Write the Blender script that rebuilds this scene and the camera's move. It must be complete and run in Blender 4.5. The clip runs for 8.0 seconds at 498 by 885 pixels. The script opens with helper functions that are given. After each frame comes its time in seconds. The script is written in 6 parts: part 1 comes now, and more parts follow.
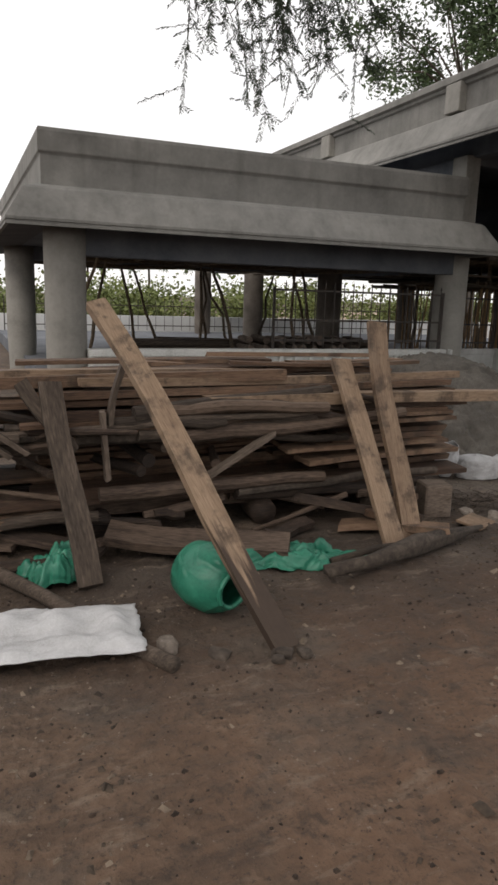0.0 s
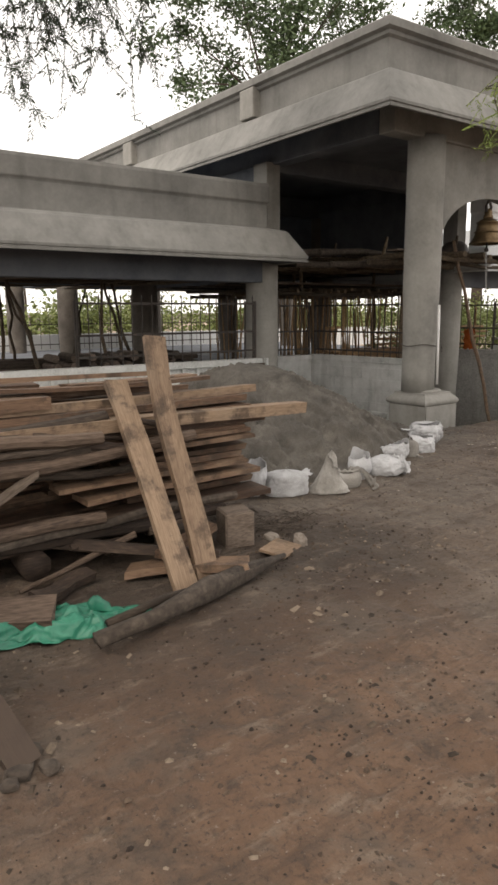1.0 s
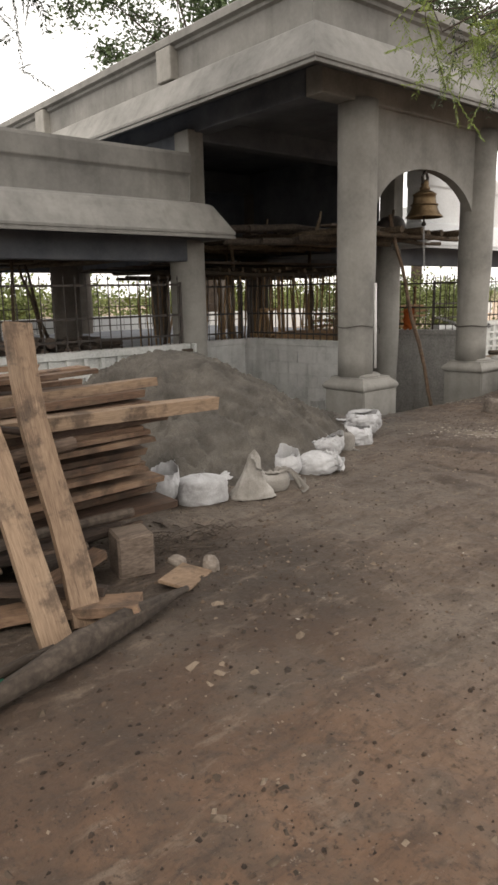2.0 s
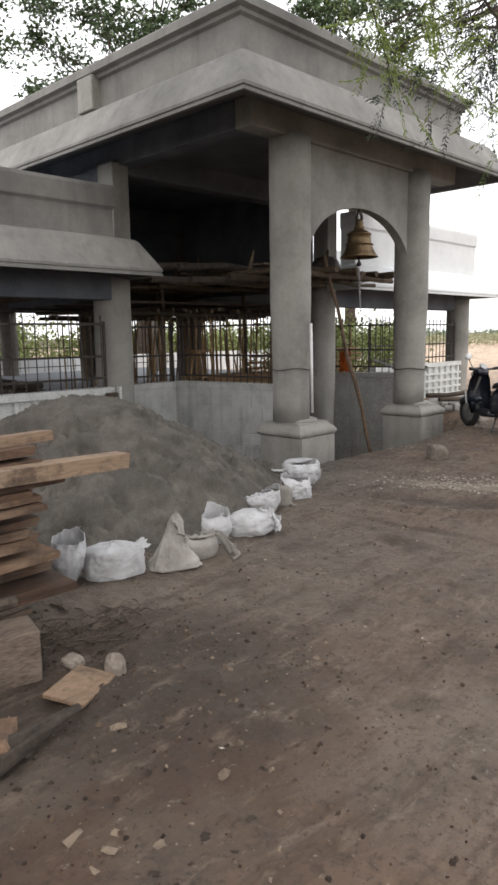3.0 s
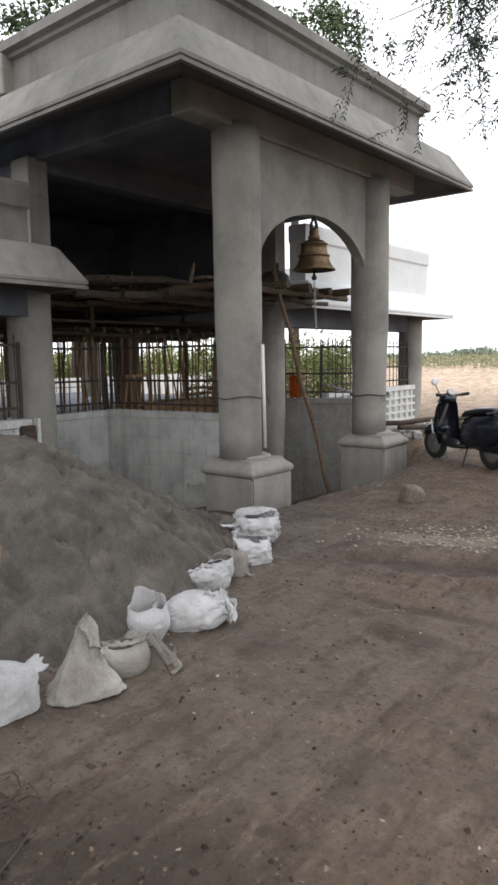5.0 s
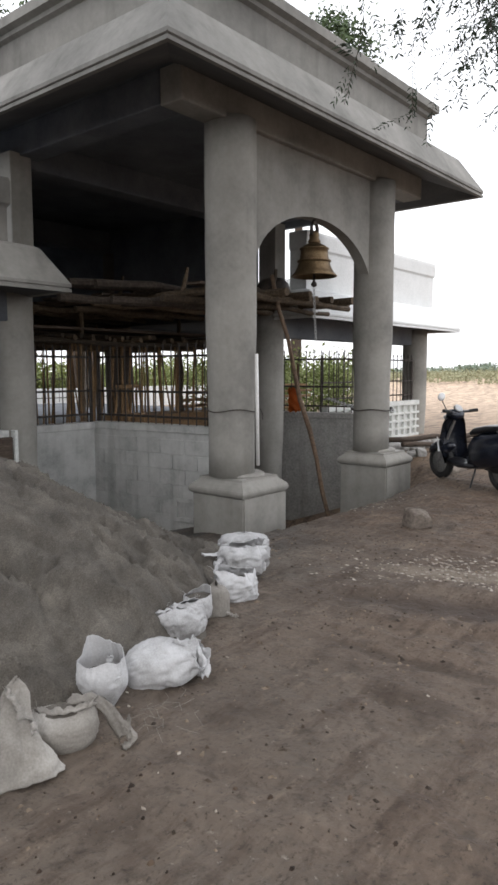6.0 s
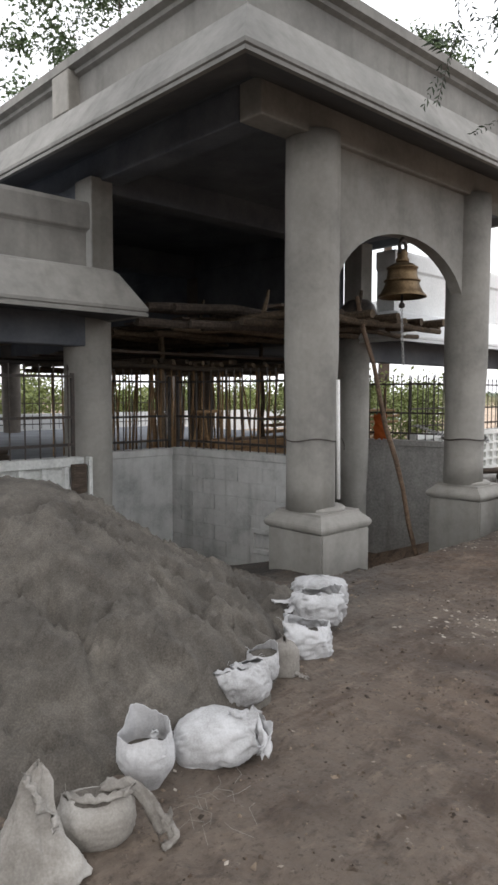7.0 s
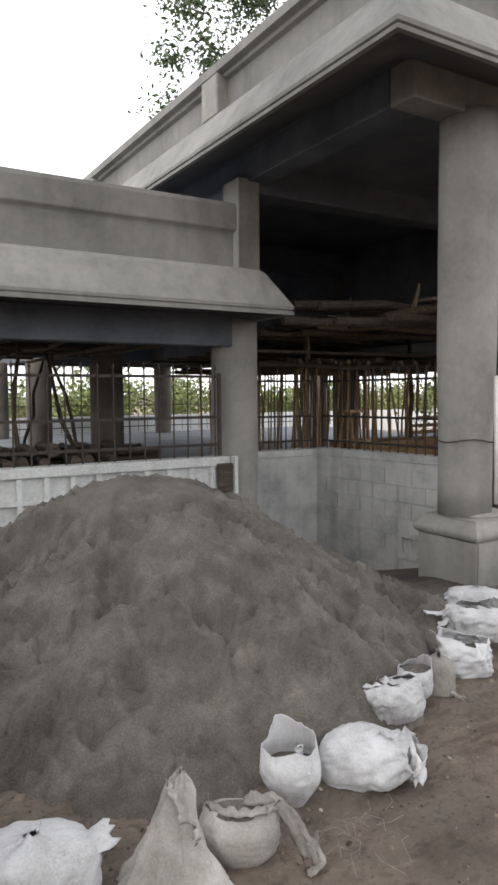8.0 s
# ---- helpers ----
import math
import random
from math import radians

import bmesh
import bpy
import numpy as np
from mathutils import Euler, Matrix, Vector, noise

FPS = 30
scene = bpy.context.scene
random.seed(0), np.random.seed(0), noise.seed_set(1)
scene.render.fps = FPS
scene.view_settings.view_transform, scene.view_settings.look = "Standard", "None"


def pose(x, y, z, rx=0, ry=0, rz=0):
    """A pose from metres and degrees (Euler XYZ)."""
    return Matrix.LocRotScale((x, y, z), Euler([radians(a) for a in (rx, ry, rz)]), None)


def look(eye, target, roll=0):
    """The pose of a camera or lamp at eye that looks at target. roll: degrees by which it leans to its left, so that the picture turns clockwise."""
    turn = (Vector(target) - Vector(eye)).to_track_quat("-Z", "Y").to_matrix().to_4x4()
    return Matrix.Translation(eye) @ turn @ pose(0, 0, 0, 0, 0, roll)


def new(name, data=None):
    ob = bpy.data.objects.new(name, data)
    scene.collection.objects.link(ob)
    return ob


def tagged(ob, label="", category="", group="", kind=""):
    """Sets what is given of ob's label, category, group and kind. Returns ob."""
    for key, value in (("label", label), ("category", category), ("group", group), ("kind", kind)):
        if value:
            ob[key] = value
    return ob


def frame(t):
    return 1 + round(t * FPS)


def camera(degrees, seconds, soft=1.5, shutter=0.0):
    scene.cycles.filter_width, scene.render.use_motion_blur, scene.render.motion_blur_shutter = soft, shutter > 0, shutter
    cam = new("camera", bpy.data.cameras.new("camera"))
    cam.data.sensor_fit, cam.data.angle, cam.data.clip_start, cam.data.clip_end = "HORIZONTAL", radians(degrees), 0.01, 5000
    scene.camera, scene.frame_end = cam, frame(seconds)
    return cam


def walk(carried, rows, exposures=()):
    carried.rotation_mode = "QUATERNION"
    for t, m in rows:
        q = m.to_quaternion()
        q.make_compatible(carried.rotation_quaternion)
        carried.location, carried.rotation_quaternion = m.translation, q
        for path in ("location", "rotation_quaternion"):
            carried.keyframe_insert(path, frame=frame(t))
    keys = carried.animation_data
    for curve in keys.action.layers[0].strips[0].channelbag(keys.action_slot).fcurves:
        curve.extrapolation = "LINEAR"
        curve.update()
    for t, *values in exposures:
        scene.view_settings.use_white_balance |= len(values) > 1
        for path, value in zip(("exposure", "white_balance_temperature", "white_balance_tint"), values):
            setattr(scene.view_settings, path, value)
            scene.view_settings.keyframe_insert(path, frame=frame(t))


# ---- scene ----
cam = camera(39.8, 8.0, soft=2.8)
PATH = [
    (0, (-0.143, -0.106, 1.499), (0.621, 1.696, 1.089), 1.8),
    (0.5, (0.172, 0.036, 1.504), (1.261, 1.661, 1.089), -0.5),
    (1, (0.504, 0.222, 1.506), (1.657, 1.813, 1.134), -0.4),
    (1.2, (0.709, 0.269, 1.503), (1.815, 1.883, 1.084), -1.5),
    (1.5, (0.814, 0.446, 1.478), (2.031, 1.987, 1.101), 0.7),
    (1.7, (0.947, 0.552, 1.485), (2.197, 2.056, 1.067), -0.7),
    (2.8, (1.658, 0.998, 1.439), (3.004, 2.438, 1.098), -0.8),
    (3, (1.716, 1.121, 1.447), (3.128, 2.505, 1.141), -0.9),
    (3.2, (1.787, 1.206, 1.446), (3.255, 2.524, 1.114), -0.84),
    (3.5, (1.894, 1.333, 1.444), (3.419, 2.584, 1.116), -1.1),
    (3.8, (2.022, 1.47, 1.467), (3.533, 2.751, 1.197), -1.36),
    (4, (2.107, 1.561, 1.482), (3.614, 2.844, 1.197), -0.9),
    (4.2, (2.183, 1.637, 1.47), (3.7, 2.912, 1.202), -0.2),
    (5.3, (2.826, 2.157, 1.447), (4.36, 3.417, 1.206), -1.0),
    (5.5, (2.922, 2.204, 1.453), (4.453, 3.468, 1.209), -0.6),
    (6, (3.161, 2.318, 1.42), (4.691, 3.589, 1.213), -0.1),
    (6.2, (3.238, 2.374, 1.438), (4.77, 3.651, 1.291), 1.28),
    (6.5, (3.353, 2.458, 1.464), (4.88, 3.742, 1.32), 0.8),
    (6.8, (3.453, 2.506, 1.459), (4.915, 3.862, 1.315), 0.29),
    (7, (3.519, 2.538, 1.456), (4.882, 3.995, 1.315), 0.1),
    (7.2, (3.553, 2.568, 1.444), (4.806, 4.118, 1.268), -0.32),
    (7.5, (3.605, 2.614, 1.425), (4.771, 4.23, 1.251), -0.6),
    (7.7, (3.601, 2.634, 1.431), (4.73, 4.279, 1.286), -0.48),
    (8, (3.596, 2.664, 1.439), (4.627, 4.372, 1.301), -0.4),
]
walk(cam, [(t, look(eye, target, roll)) for t, eye, target, roll in PATH],
     exposures=[(0, 0.2, 6900, 12), (0.5, 0.82, 7200, 12), (1.0, 0.84, 7300, 12), (1.7, 0.9, 7300, 12), (2.8, 0.92, 6800, 11), (3.5, 0.95, 6450, 11), (4.2, 0.95, 6450, 11), (5.3, 0.88, 6500, 11), (6.5, 0.9, 6450, 11), (7.0, 0.95, 6500, 11), (7.5, 1.1, 6550, 11), (8.0, 1.13, 6550, 11)])

# ---- world and light: bright overcast sky, soft sun from the west ----
world = bpy.data.worlds.new("overcast_sky")
scene.world = world
world.use_nodes = True
wn, wl = world.node_tree.nodes, world.node_tree.links
sky = wn.new("ShaderNodeTexSky")
sky.sky_type, sky.sun_disc = "NISHITA", False
sky.sun_elevation, sky.sun_rotation = radians(48.7), radians(232)
sky.air_density, sky.dust_density, sky.ozone_density = 1.0, 4.0, 0.6
cloud = wn.new("ShaderNodeMix")
cloud.data_type = "RGBA"
cloud.inputs[0].default_value = 0.82
cloud.inputs[7].default_value = (11.5, 11.7, 12.0, 1)
wl.new(sky.outputs[0], cloud.inputs[6])
wl.new(cloud.outputs[2], wn["Background"].inputs[0])
wn["Background"].inputs[1].default_value = 0.1

sun_data = bpy.data.lights.new("sun", "SUN")
sun_data.energy, sun_data.angle, sun_data.color = 0.8, radians(35), (1.0, 0.97, 0.92)
sun = new("sun", sun_data)
sun.matrix_world = look((-18, -14, 26), (0, 0, 0))


# ---- helpers of the scene ----
rnd = random.Random(7)


def thing(name, label, category, at=(0, 0, 0), turn=0, group="", kind=""):
    ob = new(name)
    ob.matrix_basis = pose(*at, 0, 0, turn)
    return tagged(ob, label, category, group, kind)


def part(name, bm, material, parent=None, label="", smooth=False):
    me = bpy.data.meshes.new(name)
    bmesh.ops.recalc_face_normals(bm, faces=bm.faces)
    if smooth:
        for f in bm.faces:
            f.smooth = True
    bm.to_mesh(me)
    bm.free()
    me.materials.append(material)
    ob = new(name, me)
    ob.parent = parent
    return tagged(ob, label)


def raw(name, verts, faces, material, parent=None, label="", smooth=False):
    me = bpy.data.meshes.new(name)
    me.from_pydata(verts, [], faces)
    if smooth:
        me.polygons.foreach_set("use_smooth", [True] * len(me.polygons))
    me.materials.append(material)
    ob = new(name, me)
    ob.parent = parent
    return tagged(ob, label)


def box(x0, x1, y0, y1, z0, z1, bevel=0.0, m=None, bm=None, seg=1):
    own = bmesh.new()
    bmesh.ops.create_cube(own, size=1)
    for v in own.verts:
        v.co = ((x0 + x1) / 2 + v.co.x * (x1 - x0), (y0 + y1) / 2 + v.co.y * (y1 - y0), (z0 + z1) / 2 + v.co.z * (z1 - z0))
    if bevel:
        bmesh.ops.bevel(own, geom=own.edges[:], offset=bevel, segments=seg, affect="EDGES")
    if m is not None:
        own.transform(m)
    if bm is None:
        return own
    join(bm, own)
    return bm


def join(bm, other):
    me = bpy.data.meshes.new("tmp")
    other.to_mesh(me)
    other.free()
    bm.from_mesh(me)
    bpy.data.meshes.remove(me)


def turned(profile, seg=24, m=None, bm=None, cap=True):
    """A turned body from rows of (radius, z)."""
    bm = bm or bmesh.new()
    rings = []
    for r, z in profile:
        rings.append([bm.verts.new((m or Matrix()) @ Vector((r * math.cos(2 * math.pi * k / seg), r * math.sin(2 * math.pi * k / seg), z))) for k in range(seg)])
    for a, b in zip(rings, rings[1:]):
        for k in range(seg):
            bm.faces.new((a[k], a[(k + 1) % seg], b[(k + 1) % seg], b[k]))
    if cap:
        bm.faces.new(rings[0][::-1])
        bm.faces.new(rings[-1])
    return bm


def tube(points, radii, seg=8, bm=None, bump=0.0):
    """A tube along points; radii: one number or one each."""
    bm = bm or bmesh.new()
    pts = [Vector(p) for p in points]
    if not hasattr(radii, "__len__"):
        radii = [radii] * len(pts)
    rings = []
    for i, p in enumerate(pts):
        d = (pts[min(i + 1, len(pts) - 1)] - pts[max(i - 1, 0)]).normalized()
        u = d.cross(Vector((0.31, 0.17, 0.93)))
        u = u.normalized() if u.length > 0.05 else d.cross(Vector((1, 0, 0))).normalized()
        w = d.cross(u)
        ring = []
        for k in range(seg):
            a = 2 * math.pi * k / seg
            r = radii[i] * (1 + bump * noise.noise(p * 5 + Vector((math.cos(a), math.sin(a), 0))))
            ring.append(bm.verts.new(p + (u * math.cos(a) + w * math.sin(a)) * r))
        rings.append(ring)
    for a, b in zip(rings, rings[1:]):
        for k in range(seg):
            bm.faces.new((a[k], a[(k + 1) % seg], b[(k + 1) % seg], b[k]))
    bm.faces.new(rings[0][::-1])
    bm.faces.new(rings[-1])
    return bm


def wobbly(a, b, r0, r1, n=7, bend=0.05, seg=8, seed=0, bm=None):
    """A rough pole from a to b with small bends."""
    q = random.Random(seed)
    a, b = Vector(a), Vector(b)
    pts, radii = [], []
    for i in range(n):
        t = i / (n - 1)
        off = Vector((q.uniform(-1, 1), q.uniform(-1, 1), q.uniform(-1, 1))) * bend * math.sin(math.pi * t)
        pts.append(a.lerp(b, t) + off)
        radii.append((r0 + (r1 - r0) * t) * q.uniform(0.9, 1.1))
    return tube(pts, radii, seg, bm)


def loft(path, profile, bm=None, closed=False):
    """Sweeps rows of (inset to the left of the way, z) along a flat path with mitred corners."""
    bm = bm or bmesh.new()
    n = len(path)
    cols = []
    for i in range(n):
        p = Vector(path[i])
        prev = Vector(path[i - 1]) if i > 0 or closed else None
        nxt = Vector(path[(i + 1) % n]) if i < n - 1 or closed else None
        dirs = [d.normalized() for d in ((p - prev) if prev is not None else None, (nxt - p) if nxt is not None else None) if d is not None]
        norms = [Vector((-d.y, d.x)) for d in dirs]
        if len(norms) == 2:
            s = norms[0] + norms[1]
            k = s / max(0.2, (1 + norms[0].dot(norms[1])))
        else:
            k = norms[0]
        cols.append([bm.verts.new((p.x + k.x * i_, p.y + k.y * i_, z)) for i_, z in profile])
    pairs = list(zip(cols, cols[1:])) + ([(cols[-1], cols[0])] if closed else [])
    for a, b in pairs:
        for j in range(len(profile) - 1):
            bm.faces.new((a[j], b[j], b[j + 1], a[j + 1]))
    if not closed:
        bm.faces.new(cols[0])
        bm.faces.new(cols[-1][::-1])
    return bm


def smooth01(a, b, x):
    t = min(1.0, max(0.0, (x - a) / (b - a)))
    return t * t * (3 - 2 * t)


# ---- materials ----
def material(name, tones, scale=3.0, rough=0.85, bump=0.3, fine=60.0, coords="world", metal=0.0, spread=0.0, mottled=0.5, stretch=(1, 1, 1), bumpd=0.01, streak=0.0, island=0.0, wrinkle=0.0):
    """Rough surface: three tones on two scales of noise, with relief. spread: how far pieces differ from one another."""
    mt = bpy.data.materials.new(name)
    mt.use_nodes = True
    n, l = mt.node_tree.nodes, mt.node_tree.links
    b = n["Principled BSDF"]
    b.inputs["Roughness"].default_value, b.inputs["Metallic"].default_value = rough, metal
    if coords == "world":
        src = n.new("ShaderNodeNewGeometry").outputs["Position"]
    else:
        src = n.new("ShaderNodeTexCoord").outputs["Object"]
    mp = n.new("ShaderNodeMapping")
    mp.inputs["Scale"].default_value = stretch
    l.new(src, mp.inputs[0])
    info = n.new("ShaderNodeObjectInfo")
    if coords != "world":
        add = n.new("ShaderNodeVectorMath")
        add.operation = "ADD"
        mul = n.new("ShaderNodeMath")
        mul.operation = "MULTIPLY"
        mul.inputs[1].default_value = 37.0
        l.new(info.outputs["Random"], mul.inputs[0])
        l.new(src, add.inputs[0])
        l.new(mul.outputs[0], add.inputs[1])
        l.new(add.outputs[0], mp.inputs[0])
    big, small = n.new("ShaderNodeTexNoise"), n.new("ShaderNodeTexNoise")
    big.inputs["Scale"].default_value, big.inputs["Detail"].default_value, big.inputs["Roughness"].default_value = scale, 8, 0.65
    small.inputs["Scale"].default_value, small.inputs["Detail"].default_value = fine, 4
    l.new(mp.outputs[0], big.inputs["Vector"])
    l.new(mp.outputs[0], small.inputs["Vector"])
    mix = n.new("ShaderNodeMix")
    mix.inputs[0].default_value = 1 - mottled
    l.new(big.outputs[0], mix.inputs[2])
    l.new(small.outputs[0], mix.inputs[3])
    val = mix.outputs[0]
    if spread:
        sh = n.new("ShaderNodeMath")
        sh.operation = "MULTIPLY_ADD"
        sh.inputs[1].default_value, sh.inputs[2].default_value = spread, -spread / 2
        l.new(info.outputs["Random"], sh.inputs[0])
        ad = n.new("ShaderNodeMath")
        ad.operation = "ADD"
        l.new(val, ad.inputs[0])
        l.new(sh.outputs[0], ad.inputs[1])
        val = ad.outputs[0]
    if island:
        ri = n.new("ShaderNodeMath")
        ri.operation = "MULTIPLY_ADD"
        ri.inputs[1].default_value, ri.inputs[2].default_value = island, -island / 2
        l.new(n.new("ShaderNodeNewGeometry").outputs["Random Per Island"], ri.inputs[0])
        ad2 = n.new("ShaderNodeMath")
        ad2.operation = "ADD"
        l.new(val, ad2.inputs[0])
        l.new(ri.outputs[0], ad2.inputs[1])
        val = ad2.outputs[0]
    ramp = n.new("ShaderNodeValToRGB")
    e = ramp.color_ramp.elements
    e[0].position, e[1].position = 0.32, 0.7
    e[0].color, e[1].color = (*tones[0], 1), (*tones[2], 1)
    e.new(0.5).color = (*tones[1], 1)
    l.new(val, ramp.inputs[0])
    out = ramp.outputs[0]
    if streak:
        st = n.new("ShaderNodeTexNoise")
        st.inputs["Scale"].default_value, st.inputs["Detail"].default_value = 1.0, 6
        m2 = n.new("ShaderNodeMapping")
        m2.inputs["Scale"].default_value = (6, 6, 0.5)
        l.new(src, m2.inputs[0])
        l.new(m2.outputs[0], st.inputs["Vector"])
        rr = n.new("ShaderNodeMapRange")
        rr.inputs[1].default_value, rr.inputs[2].default_value, rr.inputs[3].default_value, rr.inputs[4].default_value = 0.52, 0.75, 0.0, streak
        l.new(st.outputs[0], rr.inputs[0])
        mx = n.new("ShaderNodeMix")
        mx.data_type, mx.blend_type = "RGBA", "MULTIPLY"
        mx.inputs[7].default_value = (0.35, 0.34, 0.32, 1)
        l.new(rr.outputs[0], mx.inputs[0])
        l.new(out, mx.inputs[6])
        out = mx.outputs[2]
    l.new(out, b.inputs["Base Color"])
    bp = n.new("ShaderNodeBump")
    bp.inputs["Strength"].default_value, bp.inputs["Distance"].default_value = bump, bumpd
    l.new(mix.outputs[0], bp.inputs["Height"])
    if wrinkle:
        wr = n.new("ShaderNodeTexNoise")
        wr.noise_type = "RIDGED_MULTIFRACTAL"
        wr.inputs["Scale"].default_value, wr.inputs["Detail"].default_value, wr.inputs["Distortion"].default_value = wrinkle, 2, 2.2
        l.new(mp.outputs[0], wr.inputs["Vector"])
        b2 = n.new("ShaderNodeBump")
        b2.inputs["Strength"].default_value, b2.inputs["Distance"].default_value = 0.6, 0.03
        l.new(wr.outputs[0], b2.inputs["Height"])
        l.new(bp.outputs[0], b2.inputs["Normal"])
        l.new(b2.outputs[0], b.inputs["Normal"])
    else:
        l.new(bp.outputs[0], b.inputs["Normal"])
    return mt


CEMENT = material("cement_plaster", [(0.135, 0.132, 0.123), (0.205, 0.20, 0.187), (0.285, 0.277, 0.258)], 1.1, 0.9, 0.2, 20, streak=0.3, mottled=0.86)
CEMENT_NEW = material("smooth_cement", [(0.17, 0.164, 0.15), (0.255, 0.245, 0.224), (0.34, 0.326, 0.297)], 1.3, 0.85, 0.15, 22, streak=0.22, mottled=0.84)
# concrete inside the hall: the interior's bluish shade is mixed into the base colour
CONCRETE_SHADE = material("hall_shade_concrete", [(0.06, 0.067, 0.080), (0.105, 0.114, 0.130), (0.155, 0.162, 0.176)], 1.4, 0.9, 0.2, 30, mottled=0.85)
WHITEWASH = material("whitewashed_wall", [(0.42, 0.43, 0.42), (0.58, 0.59, 0.57), (0.68, 0.69, 0.67)], 2.2, 0.9, 0.3, 30, streak=0.35)
WHITE_WALL = material("bright_white_wall", [(0.52, 0.53, 0.53), (0.60, 0.61, 0.61), (0.67, 0.68, 0.68)], 2.0, 0.9, 0.1, 30)
# cement for undersides, its tones darkened to hold the shade under the eaves
SOFFIT = material("soffit_shade_cement", [(0.040, 0.041, 0.043), (0.066, 0.067, 0.069), (0.10, 0.10, 0.10)], 1.2, 0.9, 0.25, 24, mottled=0.85)
BLOCK = material("whitewashed_block", [(0.32, 0.322, 0.31), (0.50, 0.502, 0.486), (0.63, 0.63, 0.61)], 2.2, 0.92, 0.3, 30, spread=0.05, mottled=0.85, streak=0.4)
# darker, browner cement than on the front columns
HALL_COLUMN = material("dark_brown_cement", [(0.065, 0.055, 0.046), (0.11, 0.094, 0.080), (0.165, 0.145, 0.125)], 2.0, 0.9, 0.3, 26, mottled=0.8)
PATCHY = material("patchy_cement", [(0.20, 0.20, 0.19), (0.31, 0.30, 0.285), (0.42, 0.41, 0.39)], 4.0, 0.9, 0.4, 30, streak=0.4)
SAND = material("grey_building_sand", [(0.036, 0.032, 0.027), (0.090, 0.080, 0.068), (0.178, 0.159, 0.135)], 3.0, 0.95, 0.7, 130, mottled=0.62, bumpd=0.014)
PLANK = material("sawn_timber", [(0.042, 0.022, 0.013), (0.115, 0.066, 0.040), (0.22, 0.138, 0.088)], 2.0, 0.8, 0.5, 18, "object", spread=0.32, stretch=(0.7, 9, 9))
PLANK_NEW = material("fresh_timber", [(0.085, 0.053, 0.033), (0.19, 0.125, 0.08), (0.30, 0.21, 0.14)], 2.0, 0.75, 0.35, 20, "object", spread=0.2, stretch=(0.7, 9, 9))
OLD_WOOD = material("weathered_wood", [(0.030, 0.021, 0.015), (0.075, 0.055, 0.041), (0.17, 0.13, 0.103)], 2.2, 0.9, 0.6, 16, "object", spread=0.3, stretch=(1, 6, 6))
DAMP_WOOD = material("damp_old_timber", [(0.016, 0.010, 0.007), (0.046, 0.029, 0.020), (0.125, 0.086, 0.062)], 2.2, 0.85, 0.6, 16, "object", spread=0.35, stretch=(1, 6, 6))
POLE = material("scaffold_pole_bark", [(0.04, 0.03, 0.021), (0.095, 0.068, 0.044), (0.18, 0.132, 0.085)], 6.0, 0.9, 0.6, 30, "object", spread=0.35)
RUSTY = material("rusty_formwork_timber", [(0.13, 0.075, 0.036), (0.24, 0.145, 0.07), (0.36, 0.23, 0.12)], 4.0, 0.9, 0.4, 30, "object", spread=0.3)
IRON = material("painted_iron", [(0.02, 0.018, 0.017), (0.045, 0.038, 0.034), (0.10, 0.065, 0.045)], 12, 0.6, 0.2, 60, metal=0.3)
BAG = material("woven_plastic_sack", [(0.27, 0.266, 0.262), (0.43, 0.43, 0.437), (0.56, 0.56, 0.57)], 5, 0.6, 0.2, 130, "object", spread=0.12, mottled=0.7)
BAG_DIRTY = material("dusty_woven_sack", [(0.14, 0.128, 0.113), (0.245, 0.228, 0.205), (0.40, 0.382, 0.355)], 4, 0.75, 0.2, 130, "object", spread=0.15, mottled=0.75)
GREEN = material("green_plastic", [(0.008, 0.10, 0.062), (0.02, 0.175, 0.11), (0.045, 0.26, 0.165)], 4, 0.45, 0.2, 60, "object", spread=0.1, wrinkle=5.0, mottled=0.75)
BRASS = material("aged_brass", [(0.085, 0.056, 0.030), (0.15, 0.102, 0.056), (0.23, 0.168, 0.095)], 8, 0.45, 0.15, 60, "object", metal=0.85)
STEEL = material("dull_steel", [(0.25, 0.25, 0.25), (0.36, 0.36, 0.36), (0.5, 0.5, 0.5)], 20, 0.45, 0.1, 80, metal=0.9)
PIPE = material("white_pvc_pipe", [(0.55, 0.54, 0.52), (0.66, 0.65, 0.63), (0.72, 0.71, 0.69)], 8, 0.5, 0.05, 50)
STONE = material("field_stone", [(0.10, 0.08, 0.065), (0.18, 0.15, 0.125), (0.28, 0.245, 0.21)], 6, 0.9, 0.7, 40, "object", spread=0.3)
LEAF_DARK = material("dark_foliage", [(0.03, 0.055, 0.018), (0.055, 0.09, 0.033), (0.10, 0.145, 0.06)], 1.5, 0.6, 0.0, 9)
# near leaves: foliage tones darkened, so their shade is part of the colour
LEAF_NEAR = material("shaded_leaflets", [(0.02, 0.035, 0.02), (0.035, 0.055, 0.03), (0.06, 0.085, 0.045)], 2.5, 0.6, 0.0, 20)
LEAF_LIME = material("young_leaflets", [(0.10, 0.15, 0.025), (0.17, 0.23, 0.045), (0.25, 0.30, 0.07)], 2.5, 0.55, 0.0, 20)
BUSH = material("far_bushes", [(0.05, 0.07, 0.018), (0.12, 0.15, 0.04), (0.22, 0.235, 0.075)], 0.5, 0.7, 0.0, 5)
# greyed, paler green: the haze of distance is mixed into the leaf colour
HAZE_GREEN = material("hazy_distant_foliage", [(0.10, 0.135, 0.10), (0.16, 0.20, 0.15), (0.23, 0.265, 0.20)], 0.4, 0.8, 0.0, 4)
